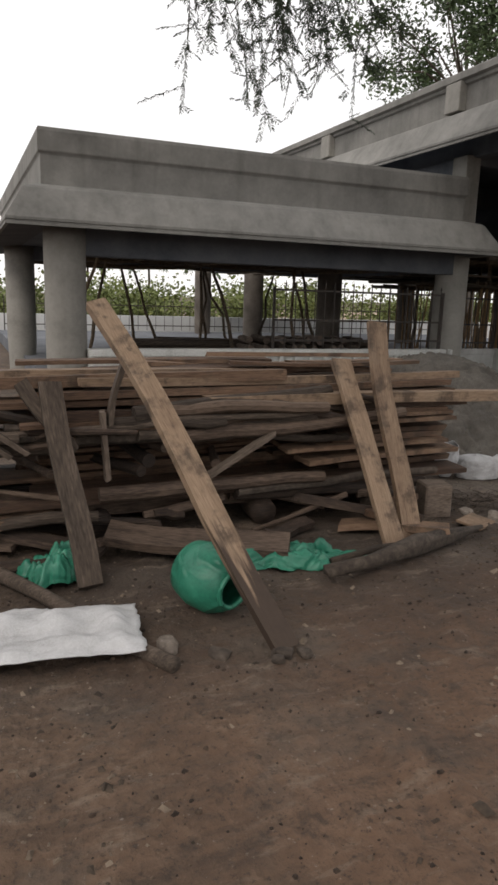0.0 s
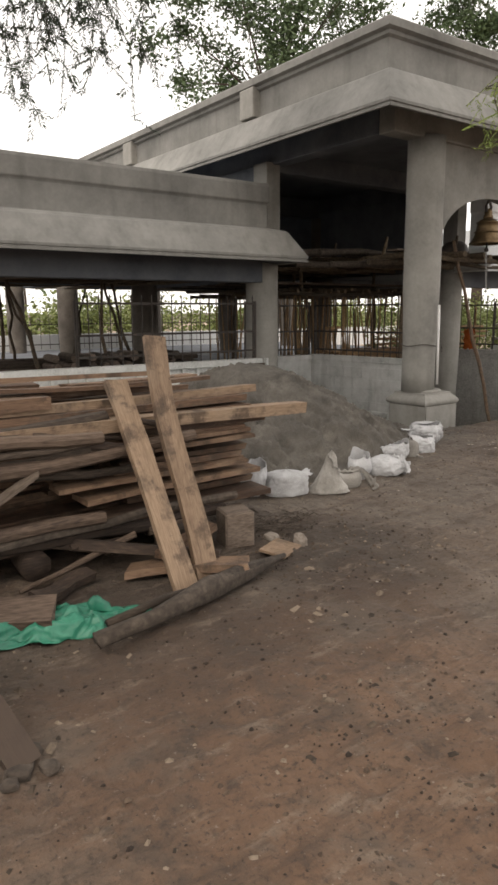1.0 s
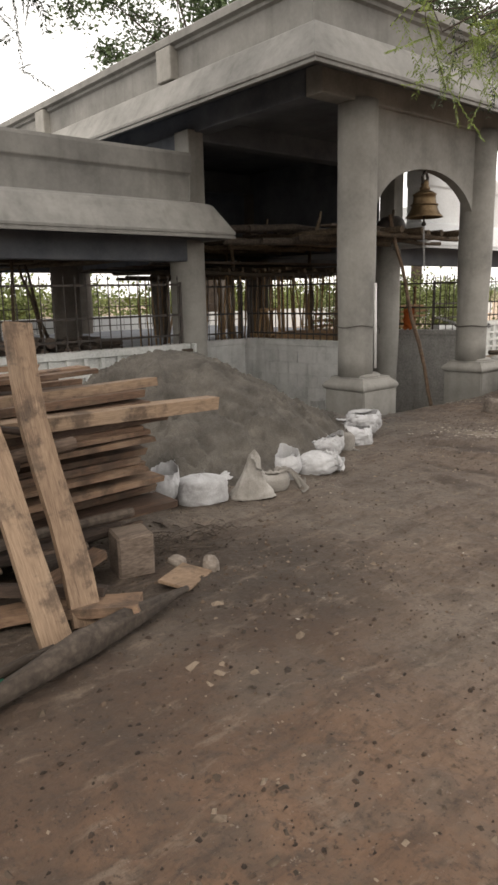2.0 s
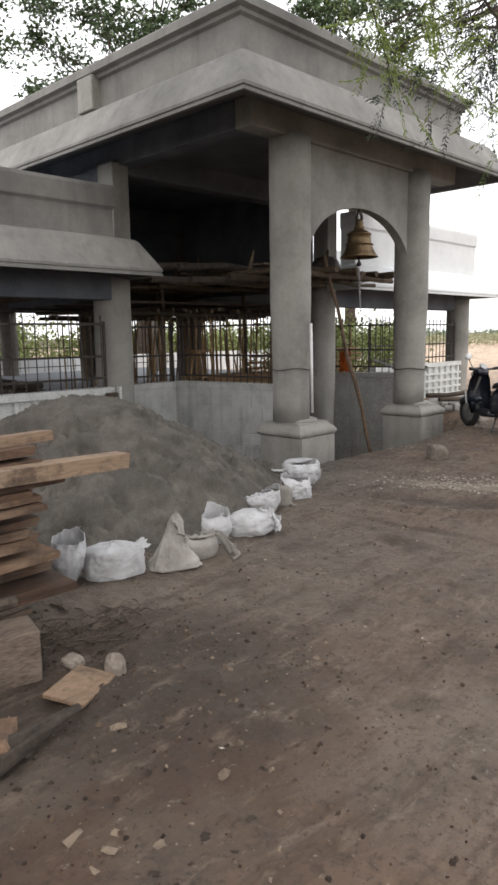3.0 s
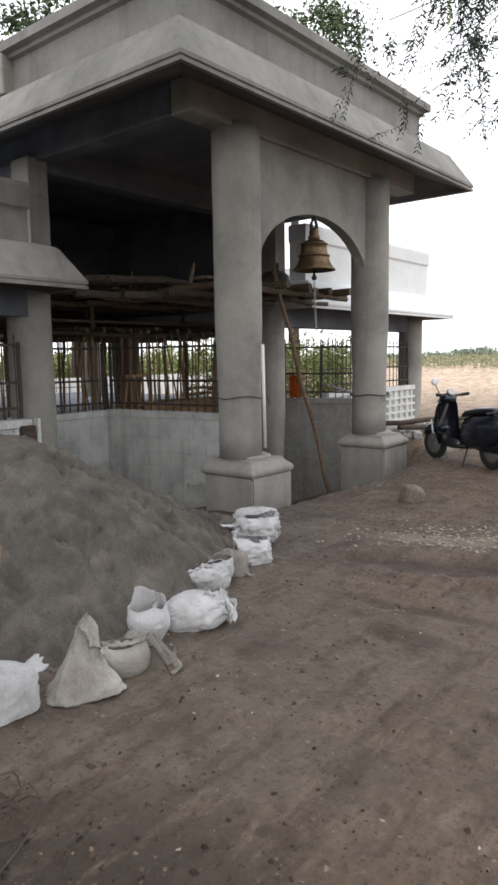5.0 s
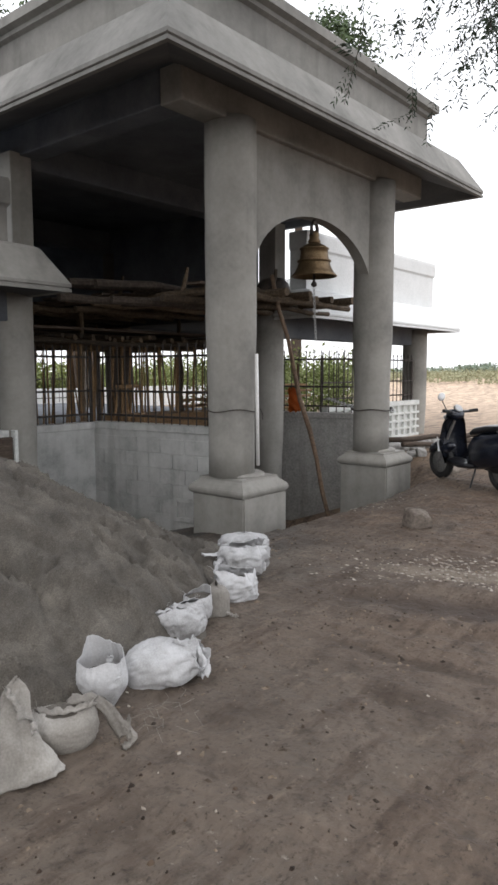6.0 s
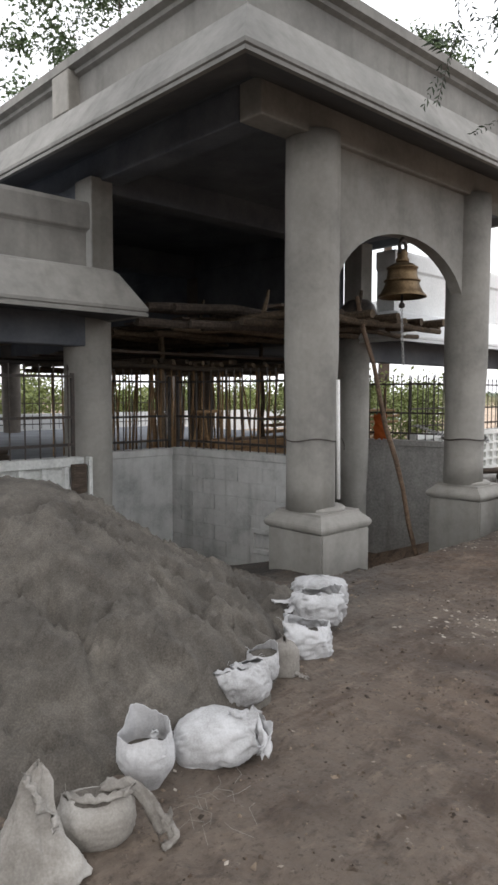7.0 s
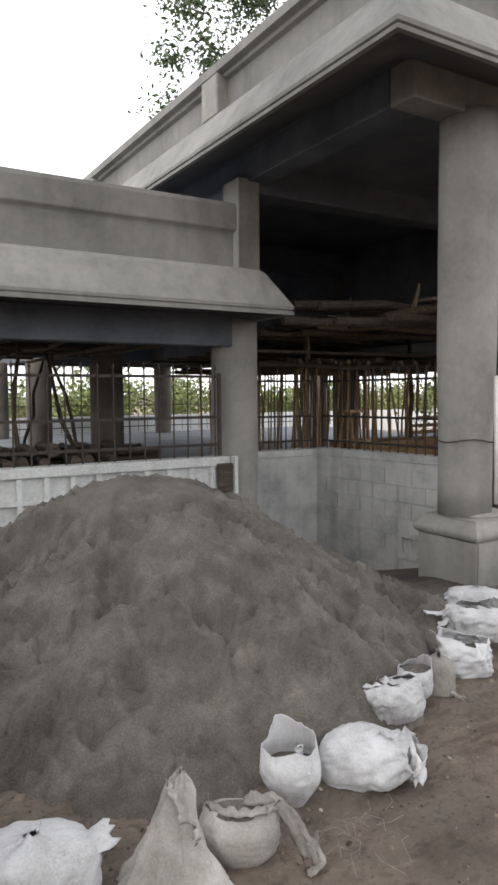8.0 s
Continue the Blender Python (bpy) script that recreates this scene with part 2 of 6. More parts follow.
SCRUB = material("dry_olive_scrub", [(0.16, 0.16, 0.09), (0.25, 0.25, 0.15), (0.36, 0.35, 0.23)], 0.5, 0.8, 0.0, 5)
BARK = material("tree_bark", [(0.022, 0.016, 0.012), (0.058, 0.044, 0.034), (0.12, 0.095, 0.075)], 5, 0.95, 0.9, 30)
BLACK = material("black_scooter_plastic", [(0.006, 0.006, 0.008), (0.010, 0.010, 0.013), (0.016, 0.016, 0.019)], 6, 0.32, 0.02, 60)
NAVY = material("dark_blue_scooter_paint", [(0.008, 0.010, 0.017), (0.011, 0.014, 0.024), (0.016, 0.019, 0.03)], 4, 0.22, 0.0, 60)
RUBBER = material("tyre_rubber", [(0.012, 0.012, 0.012), (0.02, 0.02, 0.02), (0.04, 0.037, 0.034)], 9, 0.85, 0.3, 60)
RED = material("red_lens", [(0.25, 0.02, 0.03), (0.4, 0.03, 0.05), (0.5, 0.05, 0.07)], 9, 0.2, 0.0, 60)
WHITE_PLASTIC = material("pale_plastic", [(0.6, 0.6, 0.6), (0.72, 0.72, 0.72), (0.8, 0.8, 0.8)], 9, 0.3, 0.0, 60)
BRICK = material("red_brick", [(0.20, 0.085, 0.055), (0.31, 0.13, 0.08), (0.40, 0.19, 0.12)], 6, 0.9, 0.5, 50, "object", spread=0.3)
LITTER = material("dry_litter", [(0.028, 0.02, 0.014), (0.07, 0.05, 0.035), (0.20, 0.155, 0.115)], 6, 0.95, 0.3, 30, island=0.5)
CHIPS = material("pale_chips", [(0.16, 0.13, 0.10), (0.28, 0.24, 0.20), (0.42, 0.38, 0.33)], 6, 0.9, 0.2, 30, island=0.4)
ORANGE = material("orange_cloth", [(0.35, 0.09, 0.02), (0.5, 0.14, 0.03), (0.6, 0.2, 0.05)], 6, 0.8, 0.2, 60)


def earth():
    mt = material("packed_brown_earth", [(0.046, 0.030, 0.020), (0.10, 0.066, 0.044), (0.185, 0.132, 0.094)], 1.6, 0.93, 1.0, 22, mottled=0.6, bumpd=0.05)
    n, l = mt.node_tree.nodes, mt.node_tree.links
    b = n["Principled BSDF"]
    first = b.inputs["Base Color"].links[0].from_socket
    pos = n.new("ShaderNodeNewGeometry").outputs["Position"]

    def blotch(scale, lo, hi, tone, amount, prev, mode="MIX", stretch=(1, 1, 1)):
        mp = n.new("ShaderNodeMapping")
        mp.inputs["Scale"].default_value = stretch
        l.new(pos, mp.inputs[0])
        t = n.new("ShaderNodeTexNoise")
        t.inputs["Scale"].default_value, t.inputs["Detail"].default_value, t.inputs["Roughness"].default_value = scale, 9, 0.7
        l.new(mp.outputs[0], t.inputs["Vector"])
        r = n.new("ShaderNodeMapRange")
        r.inputs[1].default_value, r.inputs[2].default_value, r.inputs[3].default_value, r.inputs[4].default_value = lo, hi, 0.0, amount
        l.new(t.outputs[0], r.inputs[0])
        x = n.new("ShaderNodeMix")
        x.data_type, x.blend_type = "RGBA", mode
        x.inputs[7].default_value = (*tone, 1)
        l.new(r.outputs[0], x.inputs[0])
        l.new(prev, x.inputs[6])
        return x.outputs[2]

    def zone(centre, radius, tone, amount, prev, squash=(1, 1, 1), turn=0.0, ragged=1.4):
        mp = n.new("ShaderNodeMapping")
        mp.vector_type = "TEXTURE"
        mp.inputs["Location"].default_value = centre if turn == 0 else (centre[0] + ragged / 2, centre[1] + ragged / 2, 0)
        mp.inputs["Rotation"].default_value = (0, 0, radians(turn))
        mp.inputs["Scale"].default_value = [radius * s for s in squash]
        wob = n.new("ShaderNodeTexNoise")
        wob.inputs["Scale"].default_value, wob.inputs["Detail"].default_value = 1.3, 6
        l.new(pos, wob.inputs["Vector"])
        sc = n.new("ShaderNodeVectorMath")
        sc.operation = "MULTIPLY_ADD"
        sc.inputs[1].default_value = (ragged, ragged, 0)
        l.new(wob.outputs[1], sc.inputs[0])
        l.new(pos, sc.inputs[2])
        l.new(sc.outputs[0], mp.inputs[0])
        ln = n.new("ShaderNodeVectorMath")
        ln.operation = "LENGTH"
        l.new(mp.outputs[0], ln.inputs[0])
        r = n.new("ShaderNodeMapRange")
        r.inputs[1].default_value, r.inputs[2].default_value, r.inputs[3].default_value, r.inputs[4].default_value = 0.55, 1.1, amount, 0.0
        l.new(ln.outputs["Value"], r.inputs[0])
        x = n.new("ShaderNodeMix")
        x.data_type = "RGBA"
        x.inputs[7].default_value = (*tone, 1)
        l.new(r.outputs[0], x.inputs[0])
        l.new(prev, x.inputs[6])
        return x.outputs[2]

    c = zone((6.2, 6.0, 0), 3.4, (0.115, 0.10, 0.085), 0.55, first)
    c = zone((7.9, 4.3, 0), 1.7, (0.092, 0.062, 0.045), 0.45, c, (1.0, 0.75, 1))
    c = zone((60, 25, 0), 46, (0.62, 0.47, 0.345), 0.97, c, (1.0, 1.4, 1))
    c = zone((4.35, 2.35, 0), 1.0, (0.15, 0.132, 0.112), 0.6, c)
    c = zone((6.6, 3.1, 0), 0.8, (0.13, 0.112, 0.094), 0.5, c, (1.6, 0.7, 1))
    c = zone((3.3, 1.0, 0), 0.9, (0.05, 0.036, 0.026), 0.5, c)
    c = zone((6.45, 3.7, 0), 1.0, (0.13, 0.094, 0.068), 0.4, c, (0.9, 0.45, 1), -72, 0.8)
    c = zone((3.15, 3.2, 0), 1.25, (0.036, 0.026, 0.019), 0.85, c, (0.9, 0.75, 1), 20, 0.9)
    # dark grey-brown over the floor of the porch pit
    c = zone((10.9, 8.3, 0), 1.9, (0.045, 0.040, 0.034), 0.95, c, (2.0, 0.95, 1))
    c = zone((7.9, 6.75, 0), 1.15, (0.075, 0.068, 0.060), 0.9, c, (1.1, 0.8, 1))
    # equally dark between the sand heap and the porch walls
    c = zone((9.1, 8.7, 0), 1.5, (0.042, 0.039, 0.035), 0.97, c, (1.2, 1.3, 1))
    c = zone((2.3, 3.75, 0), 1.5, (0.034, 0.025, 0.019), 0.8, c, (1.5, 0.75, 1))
    c = zone((2.6, 1.4, 0), 2.6, (0.13, 0.070, 0.041), 0.5, c)
    c = blotch(1.3, 0.50, 0.66, (0.15, 0.125, 0.10), 0.55, c)
    c = blotch(2.6, 0.49, 0.66, (0.047, 0.032, 0.023), 0.75, c)
    c = blotch(2.2, 0.52, 0.62, (0.05, 0.032, 0.022), 0.65, c, "MIX", (0.5, 2.6, 1))
    c = blotch(5.0, 0.55, 0.66, (0.19, 0.148, 0.112), 0.5, c, "MIX", (0.6, 1.8, 1))
    c = blotch(9.0, 0.54, 0.66, (0.038, 0.027, 0.020), 0.7, c)
    c = zone((7.10, 3.80, 0), 1.0, (0.036, 0.023, 0.017), 0.72, c, (1.15, 0.26, 1), -73, 0.42)
    c = zone((6.17, 3.75, 0), 1.0, (0.042, 0.029, 0.021), 0.62, c, (0.7, 0.07, 1), -86, 0.3)
    c = zone((5.78, 3.60, 0), 1.0, (0.042, 0.029, 0.021), 0.62, c, (0.32, 0.10, 1), -88, 0.2)
    c = zone((7.72, 4.10, 0), 1.0, (0.24, 0.20, 0.16), 0.65, c, (0.7, 0.16, 1), -66, 0.35)
    c = blotch(30.0, 0.62, 0.70, (0.28, 0.25, 0.215), 0.6, c)
    c = blotch(45.0, 0.55, 0.64, (0.030, 0.021, 0.016), 0.7, c)
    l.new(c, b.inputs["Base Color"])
    return mt


EARTH = earth()


def stained(base, name):
    """Sawn timber with dark damp stains and pale scuffs."""
    mt = base.copy()
    mt.name = name
    n, l = mt.node_tree.nodes, mt.node_tree.links
    b = n["Principled BSDF"]
    c = b.inputs["Base Color"].links[0].from_socket
    src = n.new("ShaderNodeTexCoord").outputs["Object"]
    for scale, lo, hi, amount, tone in ((5.0, 0.52, 0.64, 0.75, (0.045, 0.028, 0.018)), (11.0, 0.58, 0.68, 0.6, (0.03, 0.02, 0.014)), (3.0, 0.55, 0.70, 0.25, (0.27, 0.205, 0.145))):
        t = n.new("ShaderNodeTexNoise")
        t.inputs["Scale"].default_value, t.inputs["Detail"].default_value, t.inputs["Roughness"].default_value = scale, 7, 0.65
        l.new(src, t.inputs["Vector"])
        r = n.new("ShaderNodeMapRange")
        r.inputs[1].default_value, r.inputs[2].default_value, r.inputs[3].default_value, r.inputs[4].default_value = lo, hi, 0.0, amount
        l.new(t.outputs[0], r.inputs[0])
        x = n.new("ShaderNodeMix")
        x.data_type = "RGBA"
        x.inputs[7].default_value = (*tone, 1)
        l.new(r.outputs[0], x.inputs[0])
        l.new(c, x.inputs[6])
        c = x.outputs[2]
    l.new(c, b.inputs["Base Color"])
    return mt


PLANK_NEW = stained(PLANK_NEW, "stained_fresh_timber")
PLANK = stained(PLANK, "stained_sawn_timber")


def muddy_plank():
    """Sawn timber whose lower end is caked with dark mud."""
    mt = PLANK_NEW.copy()
    mt.name = "muddy_timber"
    n, l = mt.node_tree.nodes, mt.node_tree.links
    b = n["Principled BSDF"]
    clean = b.inputs["Base Color"].links[0].from_socket
    sep = n.new("ShaderNodeSeparateXYZ")
    l.new(n.new("ShaderNodeTexCoord").outputs["Object"], sep.inputs[0])
    ns = n.new("ShaderNodeTexNoise")
    ns.inputs["Scale"].default_value, ns.inputs["Detail"].default_value = 5, 6
    ad = n.new("ShaderNodeMath")
    ad.operation = "MULTIPLY_ADD"
    ad.inputs[1].default_value = 1.5
    l.new(ns.outputs[0], ad.inputs[0])
    l.new(sep.outputs[0], ad.inputs[2])
    r = n.new("ShaderNodeMapRange")
    r.inputs[1].default_value, r.inputs[2].default_value, r.inputs[3].default_value, r.inputs[4].default_value = 0.10, 0.32, 0.95, 0.0
    l.new(ad.outputs[0], r.inputs[0])
    x = n.new("ShaderNodeMix")
    x.data_type = "RGBA"
    x.inputs[7].default_value = (0.036, 0.022, 0.015, 1)
    l.new(r.outputs[0], x.inputs[0])
    l.new(clean, x.inputs[6])
    l.new(x.outputs[2], b.inputs["Base Color"])
    return mt


PLANK_MUD = muddy_plank()


# ---- ground: one sheet, a pit round the plinth, low dunes far off ----
RUTS = [(6.88, 4.55, 7.28, 3.3, 0.11, 0.035), (7.2, 4.5, 7.6, 3.2, 0.10, -0.02), (6.60, 4.35, 6.9, 3.3, 0.10, -0.03), (6.13, 4.33, 6.16, 3.65, 0.05, 0.018), (6.4, 4.1, 6.5, 3.6, 0.07, -0.02),
        (5.80, 3.72, 5.78, 3.48, 0.07, 0.018), (6.5, 3.85, 6.6, 3.5, 0.05, 0.015), (6.75, 4.15, 6.83, 3.7, 0.04, 0.02), (7.6, 4.2, 7.85, 3.4, 0.06, 0.015), (5.3, 3.3, 5.1, 2.8, 0.06, 0.02)]


def furrow(x, y, x0, y0, x1, y1, width):
    """A smooth hollow along a line, fading out at both ends."""
    dx, dy = x1 - x0, y1 - y0
    t = ((x - x0) * dx + (y - y0) * dy) / (dx * dx + dy * dy)
    c = min(max(t, 0.0), 1.0)
    return math.exp(-(math.hypot(x - x0 - c * dx, y - y0 - c * dy) / width) ** 2)


def ground_z(x, y):
    z = 0.0
    pit = smooth01(6.12, 6.5, y + 0.05 * noise.noise((x * 1.5, 3, 0))) * smooth01(6.9, 8.0, x) * (1 - smooth01(13.4, 14.2, x)) * (1 - smooth01(11.5, 13, y))
    z -= pit * (0.16 + 0.5 * smooth01(6.8, 9.6, y) + 0.42 * smooth01(8.75, 9.3, x) * (1 - smooth01(10.9, 11.3, x)) * (1 - smooth01(7.4, 9.6, y)))
    z -= 0.9 * smooth01(6.42, 6.75, y) * smooth01(9.15, 9.6, x) * (1 - smooth01(13.2, 13.6, x)) * (1 - smooth01(9.8, 10.4, y))
    z -= 0.07 * smooth01(6.6, 8.2, x) * smooth01(5.2, 6.3, y) * (1 - smooth01(10, 11.5, x))
    far = math.hypot(x - 8, y - 10)
    if far < 16:
        z += 0.018 * noise.fractal((x * 0.9, y * 0.9, 0.3), 1.0, 2.0, 4) + 0.016 * noise.fractal((x * 4.5, y * 4.5, 1.3), 0.8, 2.0, 4)
        if 4.5 < x < 9.5 and 2.0 < y < 5.5:
            wx, wy = x + 0.13 * noise.noise((x * 2.6, y * 2.6, 6)) + 0.05 * noise.noise((x * 8, y * 8, 6)), y + 0.12 * noise.noise((x * 2.2, y * 2.2, 9))
            for x0, y0, x1, y1, width, depth in RUTS:
                z -= depth * furrow(wx, wy, x0, y0, x1, y1, width)
        if y < 7.3:
            z += 0.011 * noise.fractal((x * 13, y * 13, 5.0), 0.7, 2.0, 3)
        cell = noise.voronoi(Vector((x * 6, y * 6, 2.0)))[0]
        z += 0.016 * min(1.0, (cell[1] - cell[0]) * 1.4) * max(0.0, 0.25 + noise.noise((x * 1.1, y * 1.1, 7)))
    if far > 24:
        z += smooth01(24, 60, far) * (0.25 + 0.45 * noise.fractal((x * 0.03, y * 0.03, 2.0), 1.0, 2.0, 3))
        if x > 30:
            z += 0.55 * smooth01(46, 60, x) * smooth01(0, 20, y) * (0.8 + 0.4 * noise.noise((x * 0.05, y * 0.05, 5)))
    return z


def lines(lo, hi, step, ends):
    inner = [lo + step * i for i in range(int(round((hi - lo) / step)) + 1)]
    return [lo - d for d in reversed(ends)] + inner + [hi + d for d in ends]


gx = lines(-0.6, 12.2, 0.034, (0.5, 1.2, 2.4, 4.5, 8, 13, 19, 26, 34, 43, 55, 70, 95, 140, 220, 400, 900))
gy = lines(0.1, 7.2, 0.034, (0.5, 1.2, 2.4, 4.5, 8, 13, 19, 26, 34, 43, 55, 70, 95, 140, 220, 400, 900))
verts = [(x, y, ground_z(x, y)) for y in gy for x in gx]
w = len(gx)
faces = [(j * w + i, j * w + i + 1, (j + 1) * w + i + 1, (j + 1) * w + i) for j in range(len(gy) - 1) for i in range(w - 1)]
ground = tagged(raw("ground", verts, faces, EARTH, None, "", True), "packed brown earth yard with damp and dark patches and litter", "ground", kind="structure")


# ---- the pavilion: main roof on columns with a wing on either side ----
hall = thing("pavilion", "unfinished grey cement pavilion with round columns and deep eaves", "building")

EAVE = [(0.06, 3.895), (0.0, 3.885), (0.0, 3.915), (0.018, 3.922), (0.018, 3.932), (0.0, 3.94), (0.0, 3.975), (0.27, 4.40), (0.31, 4.425), (0.56, 4.52), (0.72, 4.52)]
PARAPET = [(0.52, 4.46), (0.52, 4.88), (0.47, 4.90), (0.47, 4.945), (0.40, 4.965), (0.40, 5.06), (0.42, 5.08), (0.70, 5.08), (0.70, 4.46), (0.52, 4.46)]
MAIN = [(6.93, 6.23), (13.14, 6.23), (13.14, 23.2), (6.93, 23.2)]
# separate soffit strip, coloured darker than the eave to carry its shade
part("soffit", loft(MAIN, [(0.06, 3.895), (0.72, 4.15), (0.72, 4.52)], closed=True), SOFFIT, hall, "cement soffit with the under-eave shade in its colour")
part("eave", loft(MAIN, EAVE, closed=True), CEMENT, hall, "sloping cement eave with a grooved lip")
CROWN = [(6.93, 6.25), (12.93, 6.25), (12.93, 23.2), (6.93, 23.2)]
part("parapet", loft(CROWN, PARAPET, closed=True), CEMENT, hall, "roof parapet with a stepped coping")
for y in (9.45, 13.65, 17.85):
    part("pilaster", box(7.31, 7.47, y, y + 0.36, 4.50, 4.94, 0.012), CEMENT_NEW, hall)
    part("pilaster", box(12.39, 12.55, y, y + 0.36, 4.50, 4.94, 0.012), CEMENT_NEW, hall)
part("roof_slab", box(7.48, 12.52, 6.87, 22.6, 4.16, 4.44), CONCRETE_SHADE, hall)
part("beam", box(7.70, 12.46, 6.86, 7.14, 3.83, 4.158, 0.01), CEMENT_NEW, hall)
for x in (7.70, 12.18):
    part("beam", box(x, x + 0.28, 7.145, 22.5, 3.84, 4.158, 0.01), CONCRETE_SHADE, hall)
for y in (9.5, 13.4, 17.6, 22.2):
    part("beam", box(7.785, 12.215, y, y + 0.28, 3.74, 4.156, 0.01), CONCRETE_SHADE, hall)
part("ceiling_edge", box(7.785, 12.215, 7.145, 9.49, 4.06, 4.157), CONCRETE_SHADE, hall)


def column(x, y, z0, z1, r0=0.245, r1=0.27, mat=CEMENT_NEW, name="column"):
    rows = [(r0, z0)]
    for i in range(1, 13):
        t = i / 12
        rows.append((r0 + (r1 - r0) * smooth01(0.2, 0.45, t) + rnd.uniform(-0.003, 0.003), z0 + (z1 - z0) * t))
    return part(name, turned(rows, 36, pose(x, y, 0)), mat, hall, "", True)


def pedestal(x, y):
    ob = part("pedestal", box(x - 0.345, x + 0.36, y - 0.36, y + 0.345, -1.6, 0.17, 0.016, seg=2), CEMENT_NEW, hall, "square cement pedestal")
    cap = bmesh.new()
    rings = []
    for h, z in ((0.345, 0.160), (0.362, 0.172), (0.372, 0.19), (0.376, 0.21), (0.372, 0.23), (0.36, 0.248), (0.34, 0.266), (0.31, 0.29), (0.292, 0.312), (0.288, 0.335)):
        rings.append([cap.verts.new((x + sx * h, y + sy * h, z)) for sx, sy in ((-1, -1), (1, -1), (1, 1), (-1, 1))])
    for a, b in zip(rings, rings[1:]):
        for k in range(4):
            cap.faces.new((a[k], a[(k + 1) % 4], b[(k + 1) % 4], b[k]))
    cap.faces.new(rings[-1])
    part("cap", cap, CEMENT_NEW, ob)
    part("base_ring", turned([(0.268, 0.33), (0.272, 0.345), (0.268, 0.36), (0.24, 0.375)], 36, pose(x, y, 0)), CEMENT_NEW, ob, "", True)


A, B = (8.59, 6.97), (11.47, 6.97)
for x, y in (A, B):
    column(x - 0.075, y + 0.03, 0.34, 3.87, 0.24, 0.262)
    pedestal(x, y)
for x, y in ((7.60, 9.62), (12.46, 9.62)):
    column(x, y, -0.9, 2.33)
    part("pier", box(x - 0.03, x + 0.25, y - 0.18, y + 0.18, 2.32, 3.87, 0.01), CEMENT_NEW, hall)
for x, y in ((1.2, 9.45), (17.62, 9.45), (1.0, 14.0), (18.0, 14.0)):
    column(x, y, -0.6, 2.33)
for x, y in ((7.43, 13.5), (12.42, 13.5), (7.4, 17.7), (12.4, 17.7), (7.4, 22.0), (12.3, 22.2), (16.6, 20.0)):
    column(x, y, -0.6, 3.75 if 12 < x < 13 else 2.34, mat=HALL_COLUMN)

# arch wall between the two front columns
arch = bmesh.new()
front, back = [], []
outline = [(8.62, 3.86), (8.62, 2.22), (8.77, 2.34)]
for i in range(25):
    a = math.pi - math.pi * i / 24
    outline.append((10.0 + 1.22 * math.cos(a), 2.36 + 0.815 * math.sin(a) ** 0.95))
outline += [(11.23, 2.34), (11.38, 2.22), (11.38, 3.86)]
for x, z in outline:
    front.append(arch.verts.new((x, 6.93, z)))
    back.append(arch.verts.new((x, 7.08, z)))
n_out = len(outline)
for i in range(n_out - 1):
    arch.faces.new((front[i], front[i + 1], back[i + 1], back[i]))
arch.faces.new((front[-1], front[0], back[0], back[-1]))
top_f = [arch.verts.new((x, 6.93, 3.86)) for x, z in outline[1:-1]]
top_b = [arch.verts.new((x, 7.08, 3.86)) for x, z in outline[1:-1]]
for i in range(1, n_out - 2):
    arch.faces.new((front[i], front[i + 1], top_f[i], top_f[i - 1]))
    arch.faces.new((back[i], top_b[i - 1], top_b[i], back[i + 1]))
part("arch_wall", arch, CEMENT_NEW, hall, "plastered arch between round columns")

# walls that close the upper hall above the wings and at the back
part("side_wall", box(7.62, 7.86, 9.82, 22.38, 2.30, 3.855), CONCRETE_SHADE, hall)
part("side_wall", box(12.21, 12.45, 9.82, 22.38, 2.30, 3.855), CONCRETE_SHADE, hall)
part("back_wall", box(7.62, 12.45, 22.4, 22.6, 2.30, 4.15), CONCRETE_SHADE, hall)

WING_EAVE = [(0.05, 2.275), (0.0, 2.262), (0.0, 2.295), (0.016, 2.30), (0.016, 2.31), (0.0, 2.318), (0.0, 2.35), (0.22, 2.71), (0.26, 2.74), (0.50, 2.80), (0.60, 2.80)]
WING_PARAPET = [(0.46, 2.76), (0.46, 3.13), (0.45, 3.15), (0.435, 3.165), (0.43, 3.18), (0.43, 3.40), (0.44, 3.445), (0.60, 3.445), (0.60, 2.76), (0.46, 2.76)]
WINGS = ([(0.42, 17.0), (0.42, 8.60), (7.74, 8.60), (7.74, 9.40)], [(12.32, 9.40), (12.32, 8.60), (18.1, 8.60), (18.1, 17.0)])
# the right wing is given a much brighter tone than the left
for way, coat, rise in zip(WINGS, (CEMENT, WHITE_WALL), (0.0, 0.30)):
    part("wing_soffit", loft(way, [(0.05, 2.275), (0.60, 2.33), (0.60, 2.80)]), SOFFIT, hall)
    part("wing_eave", loft(way, WING_EAVE), coat, hall, "low sloping cement eave")
    part("wing_parapet", loft(way, [(a, z + (rise if z > 2.9 else 0.0)) for a, z in WING_PARAPET]), coat, hall, "low roof parapet")
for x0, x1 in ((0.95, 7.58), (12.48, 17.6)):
    part("wing_slab", box(x0, x1, 9.1, 16.5, 2.335, 2.50), CONCRETE_SHADE, hall)
    part("wing_beam", box(x0, x1, 9.40, 9.66, 1.98, 2.333, 0.01), CONCRETE_SHADE, hall)
    part("wing_beam", box(x0, x1, 13.9, 14.15, 2.08, 2.333, 0.01), CONCRETE_SHADE, hall)

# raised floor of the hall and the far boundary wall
floor = tagged(part("floor", box(1.0, 18.4, 10.7, 22.9, -0.6, 0.30), CONCRETE_SHADE), "rough concrete hall floor", "floor", kind="structure")
